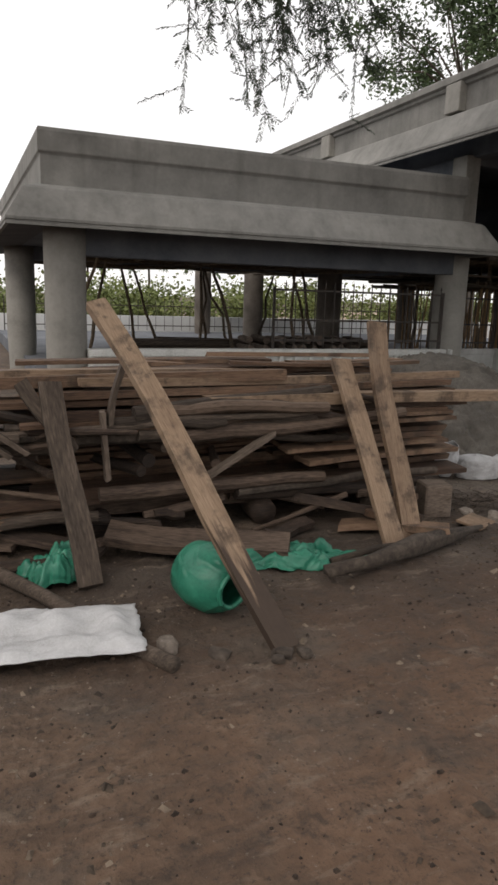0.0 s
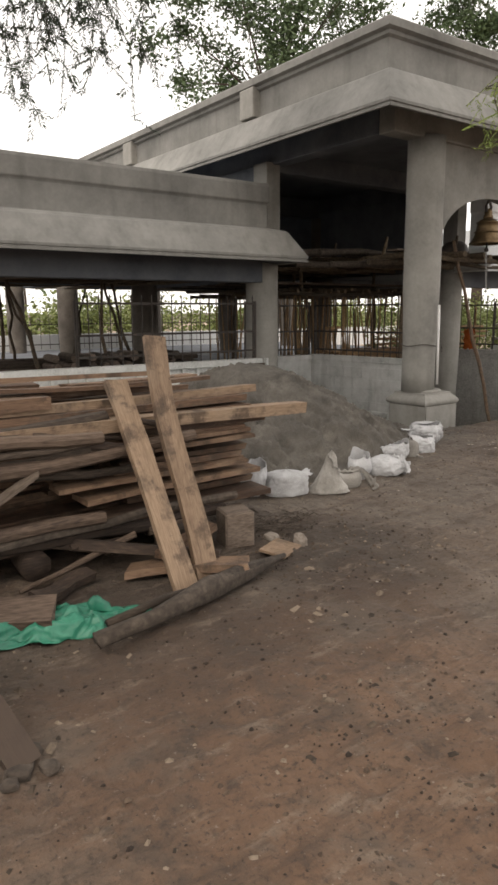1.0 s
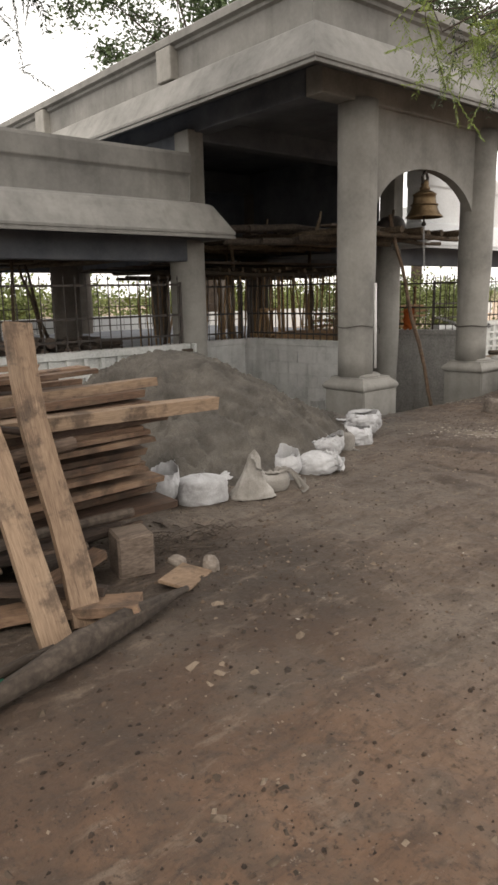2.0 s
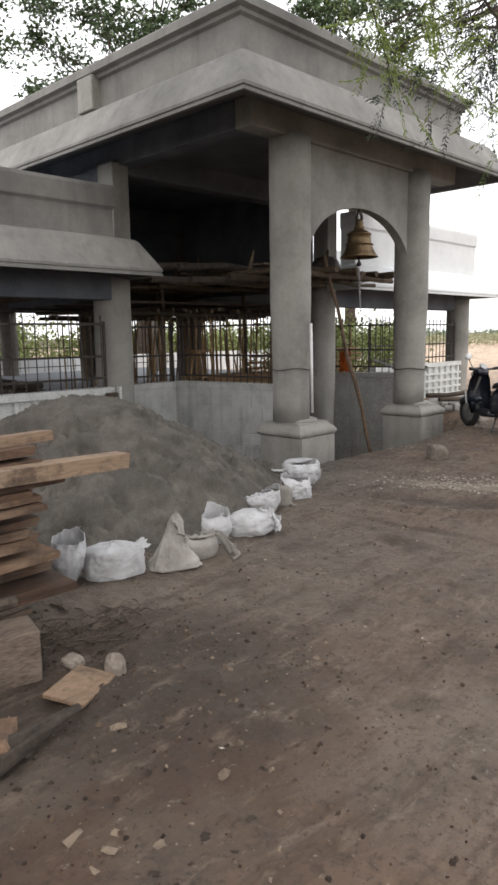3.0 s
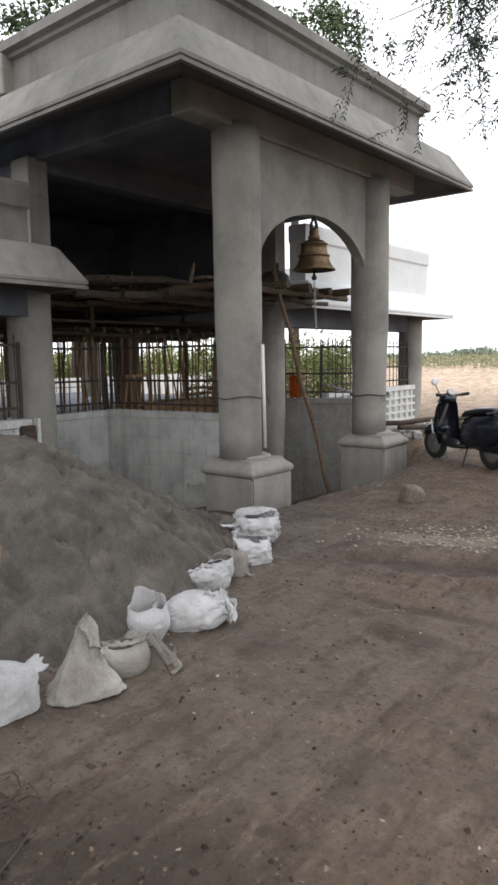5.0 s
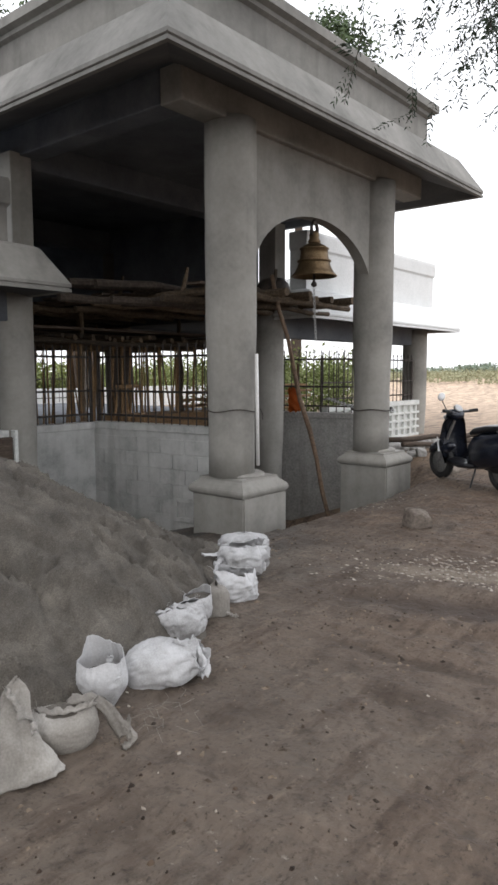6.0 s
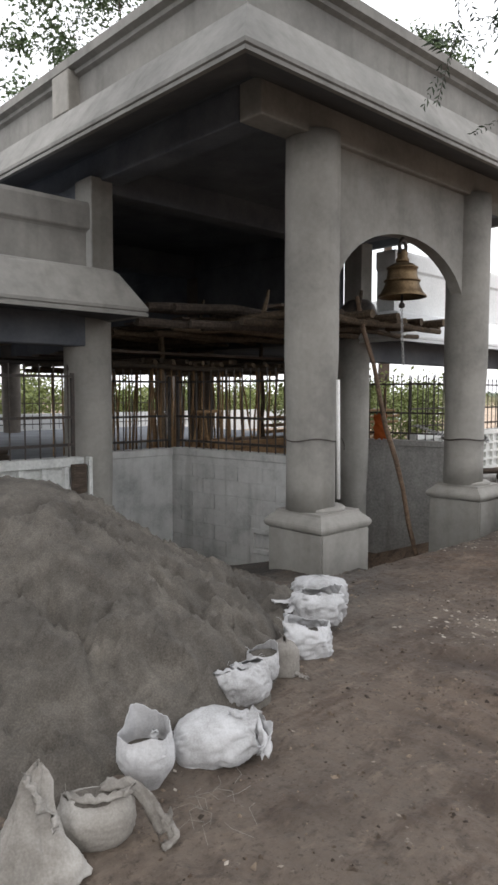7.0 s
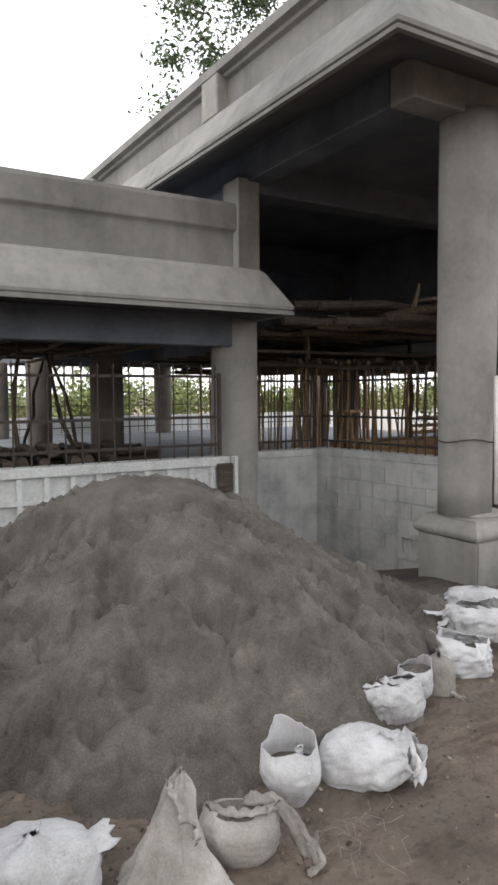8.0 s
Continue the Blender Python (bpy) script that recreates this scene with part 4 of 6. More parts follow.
def sack(at, size, turn, seed, mat, label, rows, rim=(), tilt=0.0, crump=0.06, pleat=0.10, slit=0.0, fill=0.0, strips=(), corner=(0.0, 0.0), lean=(0.0, 0.0)):
    """A woven sack raised from an outline of (radius, height); rim: lobes of the torn mouth as (angle, height, sharpness)."""
    ob = thing("sandbag", label, "sandbag", at, turn, "sandbags along the sand heap")
    sx, sy, h = size
    off = Vector((seed * 3.13, seed * 1.71, seed * 0.93))
    tip = Matrix.Rotation(radians(tilt), 3, "Y")
    n, m = 84, 44
    q = random.Random(seed * 5)
    folds = [(Vector((q.gauss(0, 1), q.gauss(0, 1), q.gauss(0, 0.8))).normalized() * q.uniform(0.7, 1.5) * (1 + k * 0.55), q.random(), 1 / (1 + 0.75 * k)) for k in range(6)]

    def crease(c, t):
        """Flat facets that meet in sharp folds, like stiff woven cloth."""
        c = c + Vector((noise.noise(c * 1.3 + off), noise.noise(c * 1.3 - off), noise.noise(c * 1.1 + off * 2))) * 0.35
        return sum(k * (abs((c.dot(v) + ph) % 1.0 - 0.5) * 4 - 1) for v, ph, k in folds)

    def point(a, t, shrink=1.0):
        r, z = along(rows, t)
        ca, sa = math.cos(a), math.sin(a)
        c = Vector((ca, sa, z * 1.6))
        up = smooth01(0.62, 1.0, t)
        tri = abs((a * (4 + seed % 3) / 6.283 + 0.45 * noise.noise(c * 1.1 + off)) % 1.0 - 0.5) * 2 - 0.5
        f = 1 + crump * 0.62 * crease(c, t) * (0.4 + 0.8 * t) + crump * 0.5 * (ridge(c * 4.6 + off) - 0.6) + pleat * tri * up
        f += corner[1] * max(0.0, math.cos(a - radians(corner[0]))) ** 10 * smooth01(0.2, 0.6, 1 - abs(t - 0.55))
        zz = z
        for ang, high, sharp in rim:
            zz += high * max(0.0, math.cos((a - radians(ang)) * 0.5)) ** (2 * sharp) * smooth01(0.60, 1.0, t) ** 1.3
        zz += 0.07 * up * noise.noise(c * 1.8 + off) + 0.03 * up * noise.noise(c * 5.0 + off) + (0.014 * noise.noise(c * 11 + off) if t > 0.96 else 0.0)
        boxy = 0.86
        x = math.copysign(abs(ca) ** boxy, ca) * r * f * shrink * sx + lean[0] * zz * zz * h
        y = math.copysign(abs(sa) ** boxy, sa) * r * f * shrink * sy * (1 - slit * up) + lean[1] * zz * zz * h
        return tip @ Vector((x, y, zz * h))

    bm = bmesh.new()
    rings = [[point(2 * math.pi * k / n, 0.02 + 0.98 * j / m) for k in range(n)] for j in range(m + 1)]
    low = min(p.z for ring in rings for p in ring)
    base = low + 0.16 * h if tilt else low
    for ring in rings:
        for p in ring:
            p.z = max(p.z - base, 0.004 * noise.noise(p * 20))
    vs = [[bm.verts.new(p) for p in ring] for ring in rings]
    for a, b in zip(vs, vs[1:]):
        for k in range(n):
            bm.faces.new((a[k], a[(k + 1) % n], b[(k + 1) % n], b[k]))
    bm.faces.new(vs[0][::-1])
    part("body", bm, mat, ob, "", True).modifiers.new("thickness", "SOLIDIFY").thickness = 0.003
    if fill:
        sand = bmesh.new()
        lift = Vector((0, 0, -base))
        edge = [sand.verts.new(point(2 * math.pi * k / n, fill, 0.97) + lift) for k in range(n)]
        mid = sand.verts.new(sum((v.co for v in edge), Vector()) / n + tip @ Vector((0, 0, 0.03)))
        for k in range(n):
            sand.faces.new((edge[k], edge[(k + 1) % n], mid))
        part("sand_fill", sand, SAND, ob, "grey sand filling", True)
    for i, (pts, width, twist) in enumerate(strips):
        part("slack_cloth", ribbon(pts, width, seed * 7 + i, twist), mat, ob, "slack torn sack cloth", True).modifiers.new("thickness", "SOLIDIFY").thickness = 0.003
    q = random.Random(seed)
    for i in range(3):
        p = point(q.uniform(0, 6.28), 1.0) - Vector((0, 0, base))
        d = Vector((q.gauss(0, 1), q.gauss(0, 1), q.gauss(0.3, 0.7))).normalized() * q.uniform(0.02, 0.05)
        part("frayed_thread", tube([p, p + d * 0.5 + Vector((0, 0, 0.006)), p + d], 0.0007, 4), mat, ob)
    return ob


EGG = [(0.0, 0.0), (0.36, 0.03), (0.64, 0.22), (0.95, 0.48), (1.0, 0.70), (0.93, 0.88), (0.88, 1.0)]
BOWL = [(0.0, 0.0), (0.70, 0.01), (0.93, 0.18), (1.0, 0.45), (0.98, 0.72), (0.90, 0.92), (0.84, 1.0)]
FULL = [(0.0, 0.0), (0.86, 0.01), (1.0, 0.16), (1.02, 0.50), (0.95, 0.80), (0.70, 0.95), (0.30, 1.0), (0.12, 1.04)]
PEAK = [(0.0, 0.0), (0.96, 0.01), (1.0, 0.10), (0.72, 0.28), (0.50, 0.46), (0.34, 0.66), (0.22, 0.86), (0.07, 1.0)]
LYING = [(0.0, 0.0), (0.58, 0.02), (0.92, 0.16), (1.0, 0.42), (0.93, 0.66), (0.74, 0.82), (0.62, 0.92), (0.72, 1.0)]
BAGS = [
    ((3.8, 4.7), (0.11, 0.1, 0.26), -30, 1, BAG, "white sack standing with a frayed top", EGG, dict(rim=((60, 0.25, 2),), crump=0.09, fill=0.6)),
    ((4.02, 4.57), (0.175, 0.13, 0.2), -20, 2, BAG, "full boxy white sack of sand by the heap", FULL, dict(crump=0.07, corner=(-20, 0.12), strips=(
        (((-0.057, 0.000, 0.187), (0.047, -0.029, 0.209), (0.132, -0.039, 0.191), (0.227, 0.000, 0.200)), 0.12, 40), (((0.000, -0.058, 0.191), (0.066, -0.087, 0.183), (0.142, -0.096, 0.162)), 0.06, 70)))),
    ((4.385, 4.45), (0.15, 0.11, 0.35), -24, 3, BAG_DIRTY, "dusty white sack drawn up to a tall point", PEAK, dict(crump=0.15, pleat=0.6, slit=0.3, corner=(-22, 0.30), lean=(0.12, 0.0), strips=(
        (((0.017, -0.028, 0.345), (0.046, -0.046, 0.297), (0.071, -0.055, 0.230), (0.059, -0.069, 0.182)), 0.06, 60),))),
    ((4.65, 4.48), (0.128, 0.115, 0.145), -34, 4, BAG_DIRTY, "dusty bowl-shaped sack with a twisted slack flap", BOWL, dict(crump=0.05, pleat=0.10, slit=0.62, rim=((0, 0.10, 2),), fill=0.86, strips=(
        (((0.018, 0.019, 0.181), (0.090, 0.010, 0.189), (0.149, -0.019, 0.153), (0.185, -0.058, 0.089), (0.212, -0.086, 0.028)), 0.075, 95),
        (((0.203, -0.086, 0.016), (0.236, -0.081, 0.040), (0.242, -0.058, 0.093)), 0.055, 30), (((-0.108, 0.019, 0.165), (-0.045, -0.029, 0.175), (0.036, -0.043, 0.177), (0.108, -0.019, 0.181)), 0.035, 20)))),
    ((4.94, 4.60), (0.10, 0.092, 0.21), -34, 5, BAG, "white open sack with a torn upright corner", EGG, dict(crump=0.05, pleat=0.12, slit=0.2, rim=((112, 0.34, 7), (70, 0.12, 4), (5, 0.16, 6)), fill=0.66, corner=(190, 0.16), lean=(-0.05, 0.0), strips=(
        (((0.031, -0.036, 0.245), (0.040, -0.045, 0.197), (0.027, -0.063, 0.158)), 0.035, 50),))),
    ((5.14, 4.70), (0.108, 0.135, 0.34), -40, 6, BAG, "full white sack lying with a crumpled torn mouth", LYING, dict(tilt=80, crump=0.12, pleat=0.35, rim=((90, 0.1, 2),), fill=0.74, strips=(
        (((0.255, 0.070, 0.164), (0.306, 0.017, 0.173), (0.327, -0.044, 0.112), (0.315, -0.087, 0.052)), 0.06, 80), (((0.230, -0.017, 0.203), (0.281, -0.026, 0.190), (0.319, -0.035, 0.138)), 0.04, 40),
        (((0.315, 0.087, 0.086), (0.348, 0.044, 0.121), (0.357, -0.026, 0.104), (0.340, -0.070, 0.035)), 0.07, 120)))),
    ((5.65, 4.81), (0.125, 0.11, 0.165), -40, 7, BAG, "crumpled white sack tied over with cords", BOWL, dict(crump=0.10, pleat=0.25, tilt=-18, slit=0.4, strips=(
        (((-0.159, -0.017, 0.155), (-0.079, -0.025, 0.167), (0.016, -0.033, 0.155), (0.087, -0.050, 0.124)), 0.022, 20), (((-0.151, -0.042, 0.108), (-0.103, -0.042, 0.147), (0.000, -0.067, 0.132)), 0.04, 60),
        (((-0.079, 0.025, 0.163), (0.000, 0.000, 0.174), (0.079, -0.017, 0.139)), 0.07, 70)))),
    ((5.86, 4.94), (0.085, 0.08, 0.13), -45, 8, BAG, "small white open sack cut low on one side", BOWL, dict(crump=0.05, pleat=0.10, slit=0.15, rim=((30, 0.42, 3),), fill=0.78)),
    ((6.03, 4.95), (0.075, 0.07, 0.17), -45, 9, BAG_DIRTY, "small dusty round sack with a knotted corner", FULL, dict(crump=0.07, rim=((120, 0.2, 3),), strips=(
        (((0.062, -0.044, 0.046), (0.088, -0.053, 0.031), (0.115, -0.061, 0.015)), 0.03, 60),))),
    ((6.34, 5.07), (0.14, 0.12, 0.18), -45, 10, BAG, "crumpled white sack sagging like a bowl", BOWL, dict(crump=0.16, pleat=0.45, slit=0.25, rim=((170, 0.30, 3), (0, 0.1, 3)), fill=0.66, strips=(
        (((-0.106, 0.000, 0.145), (-0.033, -0.044, 0.153), (0.049, -0.044, 0.130), (0.115, 0.000, 0.145)), 0.05, 60), (((-0.016, 0.044, 0.168), (0.025, -0.018, 0.153), (0.041, -0.080, 0.114)), 0.045, 50)))),
    ((6.70, 5.31), (0.165, 0.13, 0.20), -45, 11, BAG, "crumpled white sack with long slack strips", BOWL, dict(crump=0.17, pleat=0.5, slit=0.3, rim=((0, 0.2, 3),), fill=0.66, strips=(
        (((-0.276, -0.017, 0.162), (-0.178, 0.000, 0.155), (-0.081, 0.000, 0.162), (0.000, 0.000, 0.148)), 0.05, 30), (((-0.065, 0.026, 0.185), (-0.016, -0.043, 0.162), (0.016, -0.103, 0.089)), 0.07, 60),
        (((0.041, 0.034, 0.192), (0.097, -0.026, 0.162), (0.105, -0.103, 0.059)), 0.08, 40), (((-0.211, -0.077, 0.111), (-0.146, -0.069, 0.140), (-0.081, -0.051, 0.125)), 0.07, 90)))),
    ((7.11, 5.65), (0.185, 0.14, 0.205), -45, 12, BAG, "full crumpled white sack near the pedestal", FULL, dict(crump=0.16, pleat=0.3, strips=(
        (((-0.188, -0.035, 0.150), (-0.102, -0.017, 0.173), (0.000, -0.043, 0.176), (0.102, -0.026, 0.165)), 0.06, 40), (((-0.043, 0.000, 0.180), (0.017, -0.069, 0.158), (0.068, -0.121, 0.098)), 0.05, 50),
        (((-0.213, 0.017, 0.128), (-0.171, 0.000, 0.165), (-0.102, 0.000, 0.158)), 0.08, 80)))),
]
for at, size, turn, seed, mat, label, rows, more in BAGS:
    sack((at[0], at[1], max(ground_z(*at), min(sand_h(*at), 0.05)) - 0.012), size, turn, seed, mat, label, rows, **more)


# ---- timber stack ----
def plank_mesh(length, width, thick, seed, mat, name="plank"):
    q = random.Random(seed)
    n = 7
    verts, faces = [], []
    bow, twist = q.uniform(-0.018, 0.018), q.uniform(-0.05, 0.05)
    for i in range(n):
        t = i / (n - 1)
        x = (t - 0.5) * length
        zc = bow * math.sin(math.pi * t) * 1.5
        yc = bow * math.sin(2.2 * math.pi * t)
        a = twist * (t - 0.5)
        wv = width / 2 * q.uniform(0.94, 1.04)
        for sy, sz in ((-1, -1), (1, -1), (1, 1), (-1, 1)):
            y, z = sy * wv, sz * thick / 2 * q.uniform(0.9, 1.08)
            end = (q.uniform(-0.012, 0.012) if i in (0, n - 1) else 0)
            verts.append((x + end, yc + y * math.cos(a) - z * math.sin(a), zc + z * math.cos(a) + y * math.sin(a)))
    for i in range(n - 1):
        for k in range(4):
            a, b = i * 4 + k, i * 4 + (k + 1) % 4
            faces.append((a, b, b + 4, a + 4))
    faces += [(3, 2, 1, 0), (n * 4 - 4, n * 4 - 3, n * 4 - 2, n * 4 - 1)]
    me = bpy.data.meshes.new(name)
    me.from_pydata(verts, [], faces)
    me.materials.append(mat)
    return me


stack = thing("timber_stack", "large untidy stack of brown planks and old poles", "timber stack")
q = random.Random(11)
plank_kinds = [plank_mesh(q.uniform(2.5, 3.6), w_, t_, 500 + i, PLANK) for i, (w_, t_) in enumerate([(0.2, 0.03), (0.16, 0.025), (0.22, 0.035), (0.12, 0.04), (0.18, 0.022), (0.1, 0.06), (0.24, 0.028), (0.15, 0.045)])]
long_kinds = [plank_mesh(q.uniform(3.6, 4.4), w_, t_, 540 + i, DAMP_WOOD) for i, (w_, t_) in enumerate([(0.12, 0.10), (0.15, 0.09), (0.2, 0.05), (0.1, 0.1)])]

short_kinds = [plank_mesh(q.uniform(1.0, 1.5), w_, t_, 560 + i, PLANK) for i, (w_, t_) in enumerate([(0.2, 0.03), (0.16, 0.028), (0.22, 0.035), (0.13, 0.04)])]


def lay(me, x, y, z, rz=0.0, rx=0.0, ry=0.0, name="plank"):
    ob = new(name, me)
    ob.parent = stack
    ob.matrix_basis = pose(x, y, z, rx, ry, rz)
    return ob


TURN_STACK = 3.0
# bearers on the ground
for i, x in enumerate((-1.6, -0.5, 0.6, 1.7, 2.6)):
    part("bearer", wobbly((x, 3.95, 0.09), (x + 0.1, 5.3, 0.09), 0.09, 0.08, 6, 0.03, 10, 600 + i), DAMP_WOOD, stack, "", True)
z = 0.17
layer = 0
while z < 0.93:
    old = z < 0.46 or (layer % 6 == 3)
    thick = q.uniform(0.028, 0.042) if z > 0.25 else q.uniform(0.06, 0.10)
    for col in range(6):
        y = 4.11 + col * 0.23 + q.uniform(-0.09, 0.07)
        if col == 0 and q.random() < (0.45 if 0.28 < z < 0.66 else 0.12):
            continue
        right = 3.38 + q.uniform(-0.14, 0.08) if z > 0.25 else 2.75 + q.uniform(-0.3, 0.1)
        for half in range(2):
            rough = old if half == 0 and z < 0.25 else (half == 1 and (old or z < 0.7))
            me = q.choice(long_kinds if rough else plank_kinds)
            if col < 2 and 0.30 < z < 0.66:
                if half:
                    continue
                me = q.choice(short_kinds)
            if half and z > 0.80 and col < 4:
                continue
            length = max(v.co.x for v in me.vertices) * 2
            cx = right - length / 2 - half * (length + q.uniform(0.05, 0.25)) if half == 0 else right - length * 1.5 - 0.9 + q.uniform(-.2, .2)
            lay(me, cx, y + 0.02 * half + (cx - 1.5) * 0.03, z + q.uniform(-0.006, 0.008) + (0.02 if half else 0), TURN_STACK + q.uniform(-1.6, 1.6) * (1 + half), q.uniform(-5, 5) * (1 + half), q.uniform(-0.6, 0.6) * (1 + half))
    z += thick + 0.006
    layer += 1
# loose pieces on top
TOPS = [(2.0, 4.2, 0.97, 2, 3.0, 0.13, 0.05), (2.55, 4.04, 0.83, 1, 2.55, 0.12, 0.075), (1.7, 4.5, 1.00, -6, 2.2, 0.18, 0.03), (2.0, 4.8, 1.02, 9, 2.0, 0.14, 0.03), (0.6, 4.25, 0.99, 4, 2.6, 0.16, 0.06),
        (-0.6, 4.3, 0.97, -3, 2.4, 0.14, 0.06), (1.1, 4.7, 1.04, -9, 1.8, 0.12, 0.03), (2.5, 4.6, 1.01, 14, 1.6, 0.1, 0.025), (2.35, 4.35, 1.06, -8, 1.5, 0.09, 0.025), (2.15, 4.5, 1.10, -13, 1.3, 0.07, 0.03), (2.75, 4.75, 1.03, 6, 1.1, 0.15, 0.02), (0.2, 4.1, 0.97, -2, 3.4, 0.09, 0.07)]
for i, (x, y, z_, rz, length, wd, th) in enumerate(TOPS):
    lay(plank_mesh(length, wd, th, 700 + i, PLANK_NEW if i in (0, 1, 4) else PLANK), x, y, z_, rz + 3, q.uniform(-4, 4), q.uniform(-1.5, 1.5))
# cut log ends in the hollow of the front
for i in range(22):
    x, z_ = q.uniform(-1.2, 1.75), q.uniform(0.42, 0.70)
    r = q.uniform(0.025, 0.05)
    part("log_end", wobbly((x, 3.96 + q.uniform(-0.05, 0.12), z_), (x + q.uniform(-0.25, 0.25), 4.5, z_ + q.uniform(-0.05, 0.05)), r, r * 0.9, 4, 0.01, 9, 860 + i), DAMP_WOOD, stack)
# crooked grey poles and split boards jutting out of the front
for i in range(30):
    x = q.uniform(-1.9, 1.5)
    z_ = q.choice((q.uniform(0.20, 0.32), q.uniform(0.64, 0.84), q.uniform(0.64, 0.84)))
    length = q.uniform(0.5, 1.7)
    a, r = q.gauss(0, 2.5), q.uniform(0.022, 0.055)
    dx, dz = length * math.cos(radians(a)), length * math.sin(radians(a))
    part("old_pole", wobbly((x, 3.93 + q.uniform(-0.07, 0.05), z_), (x + dx, 3.95 + q.uniform(-0.12, 0.1), z_ + dz * 0.6), r, r * 0.75, 6, 0.025, 8, 1300 + i), (OLD_WOOD, DAMP_WOOD, BARK)[i % 3], stack)
for i, (x, z_, lean_) in enumerate(((0.62, 0.62, 4), (0.70, 0.95, -14), (-0.15, 0.78, 38), (-0.05, 0.80, 40), (1.45, 0.50, -30))):
    me = plank_mesh(0.42 if i in (0, 1) else 0.6, 0.07, 0.03, 1350 + i, OLD_WOOD)
    lay(me, x, 3.86, z_, 0, 0, 90 - lean_ if i < 2 else lean_, "split_board")
# broken sticks pushing out of the front
for i in range(34):
    x = q.uniform(-1.9, 2.7)
    z_ = q.choice((q.uniform(0.10, 0.30), q.uniform(0.66, 0.82)))
    y = 3.98 + q.uniform(-0.16, 0.06)
    d = Vector((q.choice((-1, 1)) * q.uniform(0.6, 1), q.uniform(-0.22, 0.1), q.uniform(-0.28, 0.22))).normalized() * q.uniform(0.2, 0.75)
    part("stick", wobbly((x, y, z_), tuple(Vector((x, y, z_)) + d), q.uniform(0.012, 0.045), q.uniform(0.010, 0.03), 4, 0.010, 7, 720 + i), DAMP_WOOD, stack)
for i in range(16):
    x = q.uniform(-1.8, 2.6)
    y = 3.72 + q.uniform(-0.25, 0.25)
    me = plank_mesh(q.uniform(0.4, 1.1), q.uniform(0.06, 0.2), q.uniform(0.02, 0.06), 800 + i, DAMP_WOOD if i % 5 else PLANK)
    lay(me, x, y, 0.05 + q.uniform(0, 0.12), q.uniform(-40, 40), q.uniform(-15, 15), q.uniform(-6, 6), "offcut")


def leaning(name, foot, top, width, thick, mat, label, seed, face=0.0):
    f, t = Vector(foot), Vector(top)
    me = plank_mesh((t - f).length, width, thick, seed, mat)
    ob = new(name, me)
    d = (t - f).normalized()
    side = Vector((math.cos(radians(face)), math.sin(radians(face)), 0))
    side = (side - d * side.dot(d)).normalized()
    up = d.cross(side)
    ob.matrix_basis = Matrix.Translation((f + t) / 2) @ Matrix((d, side, up)).transposed().to_4x4()
    return tagged(ob, label, "plank", "planks leaning on the timber stack")


leaning("leaning_plank", (2.28, 3.24, 0.02), (2.29, 4.06, 1.10), 0.14, 0.04, PLANK_NEW, "brown sawn plank leaning steeply on the stack", 901)
leaning("leaning_plank", (2.47, 3.34, 0.02), (2.54, 4.04, 1.36), 0.14, 0.04, PLANK_NEW, "brown sawn plank leaning steeply on the stack", 902)
leaning("leaning_plank", (1.10, 2.34, 0.02), (0.56, 3.72, 1.45), 0.115, 0.05, PLANK_MUD, "long pale plank with a muddy foot leaning on the stack", 903)
leaning("leaning_plank", (0.42, 3.24, 0.02), (0.31, 3.86, 1.0), 0.13, 0.035, OLD_WOOD, "weathered grey plank leaning on the stack", 904)
leaning("leaning_plank", (0.42, 3.72, 0.62), (0.16, 3.86, 1.0), 0.08, 0.04, OLD_WOOD, "short grey board hooked on the stack", 905)

log = tagged(part("log", tube([(1.62, 2.93, 0.07), (1.95, 2.98, 0.085), (2.3, 3.09, 0.08), (2.62, 3.20, 0.075), (2.98, 3.30, 0.06)], [0.030, 0.046, 0.050, 0.040, 0.020], 14, None, 1.3), BARK, None, "", True), "knotty log lying in front of the stack", "log")
tagged(part("branch", tube([(1.75, 3.10, 0.05), (2.1, 3.16, 0.07), (2.25, 3.22, 0.05)], [0.025, 0.022, 0.015], 8, None, 0.2), OLD_WOOD, None, "", True), "bare grey branch lying beside the log", "branch")
tagged(part("ground_pole", wobbly((-0.35, 4.2, 0.04), (0.60, 2.34, 0.035), 0.04, 0.035, 8, 0.03, 10, 14), OLD_WOOD, None, "", True), "round pole lying on the ground by the sack", "pole")
wood_block = tagged(part("timber_block", box(-0.10, 0.10, -0.10, 0.10, 0, 0.24, 0.012, pose(2.98, 3.80, 0, 0, 0, -14)), OLD_WOOD), "squared timber block under the stack end", "block")
tagged(part("timber_block", box(-0.13, 0.13, -0.10, 0.10, 0, 0.2, 0.01, pose(2.6, 3.88, 0, 0, 0, 6)), OLD_WOOD), "dark timber block under the stack end", "block")
chip = box(-0.15, 0.15, -0.09, 0.09, 0.0, 0.02, 0.004, pose(3.12, 3.50, 0.015, 8, 4, 30))
tagged(part("wood_chip", chip, PLANK_NEW), "pale split board lying by the block", "offcut")


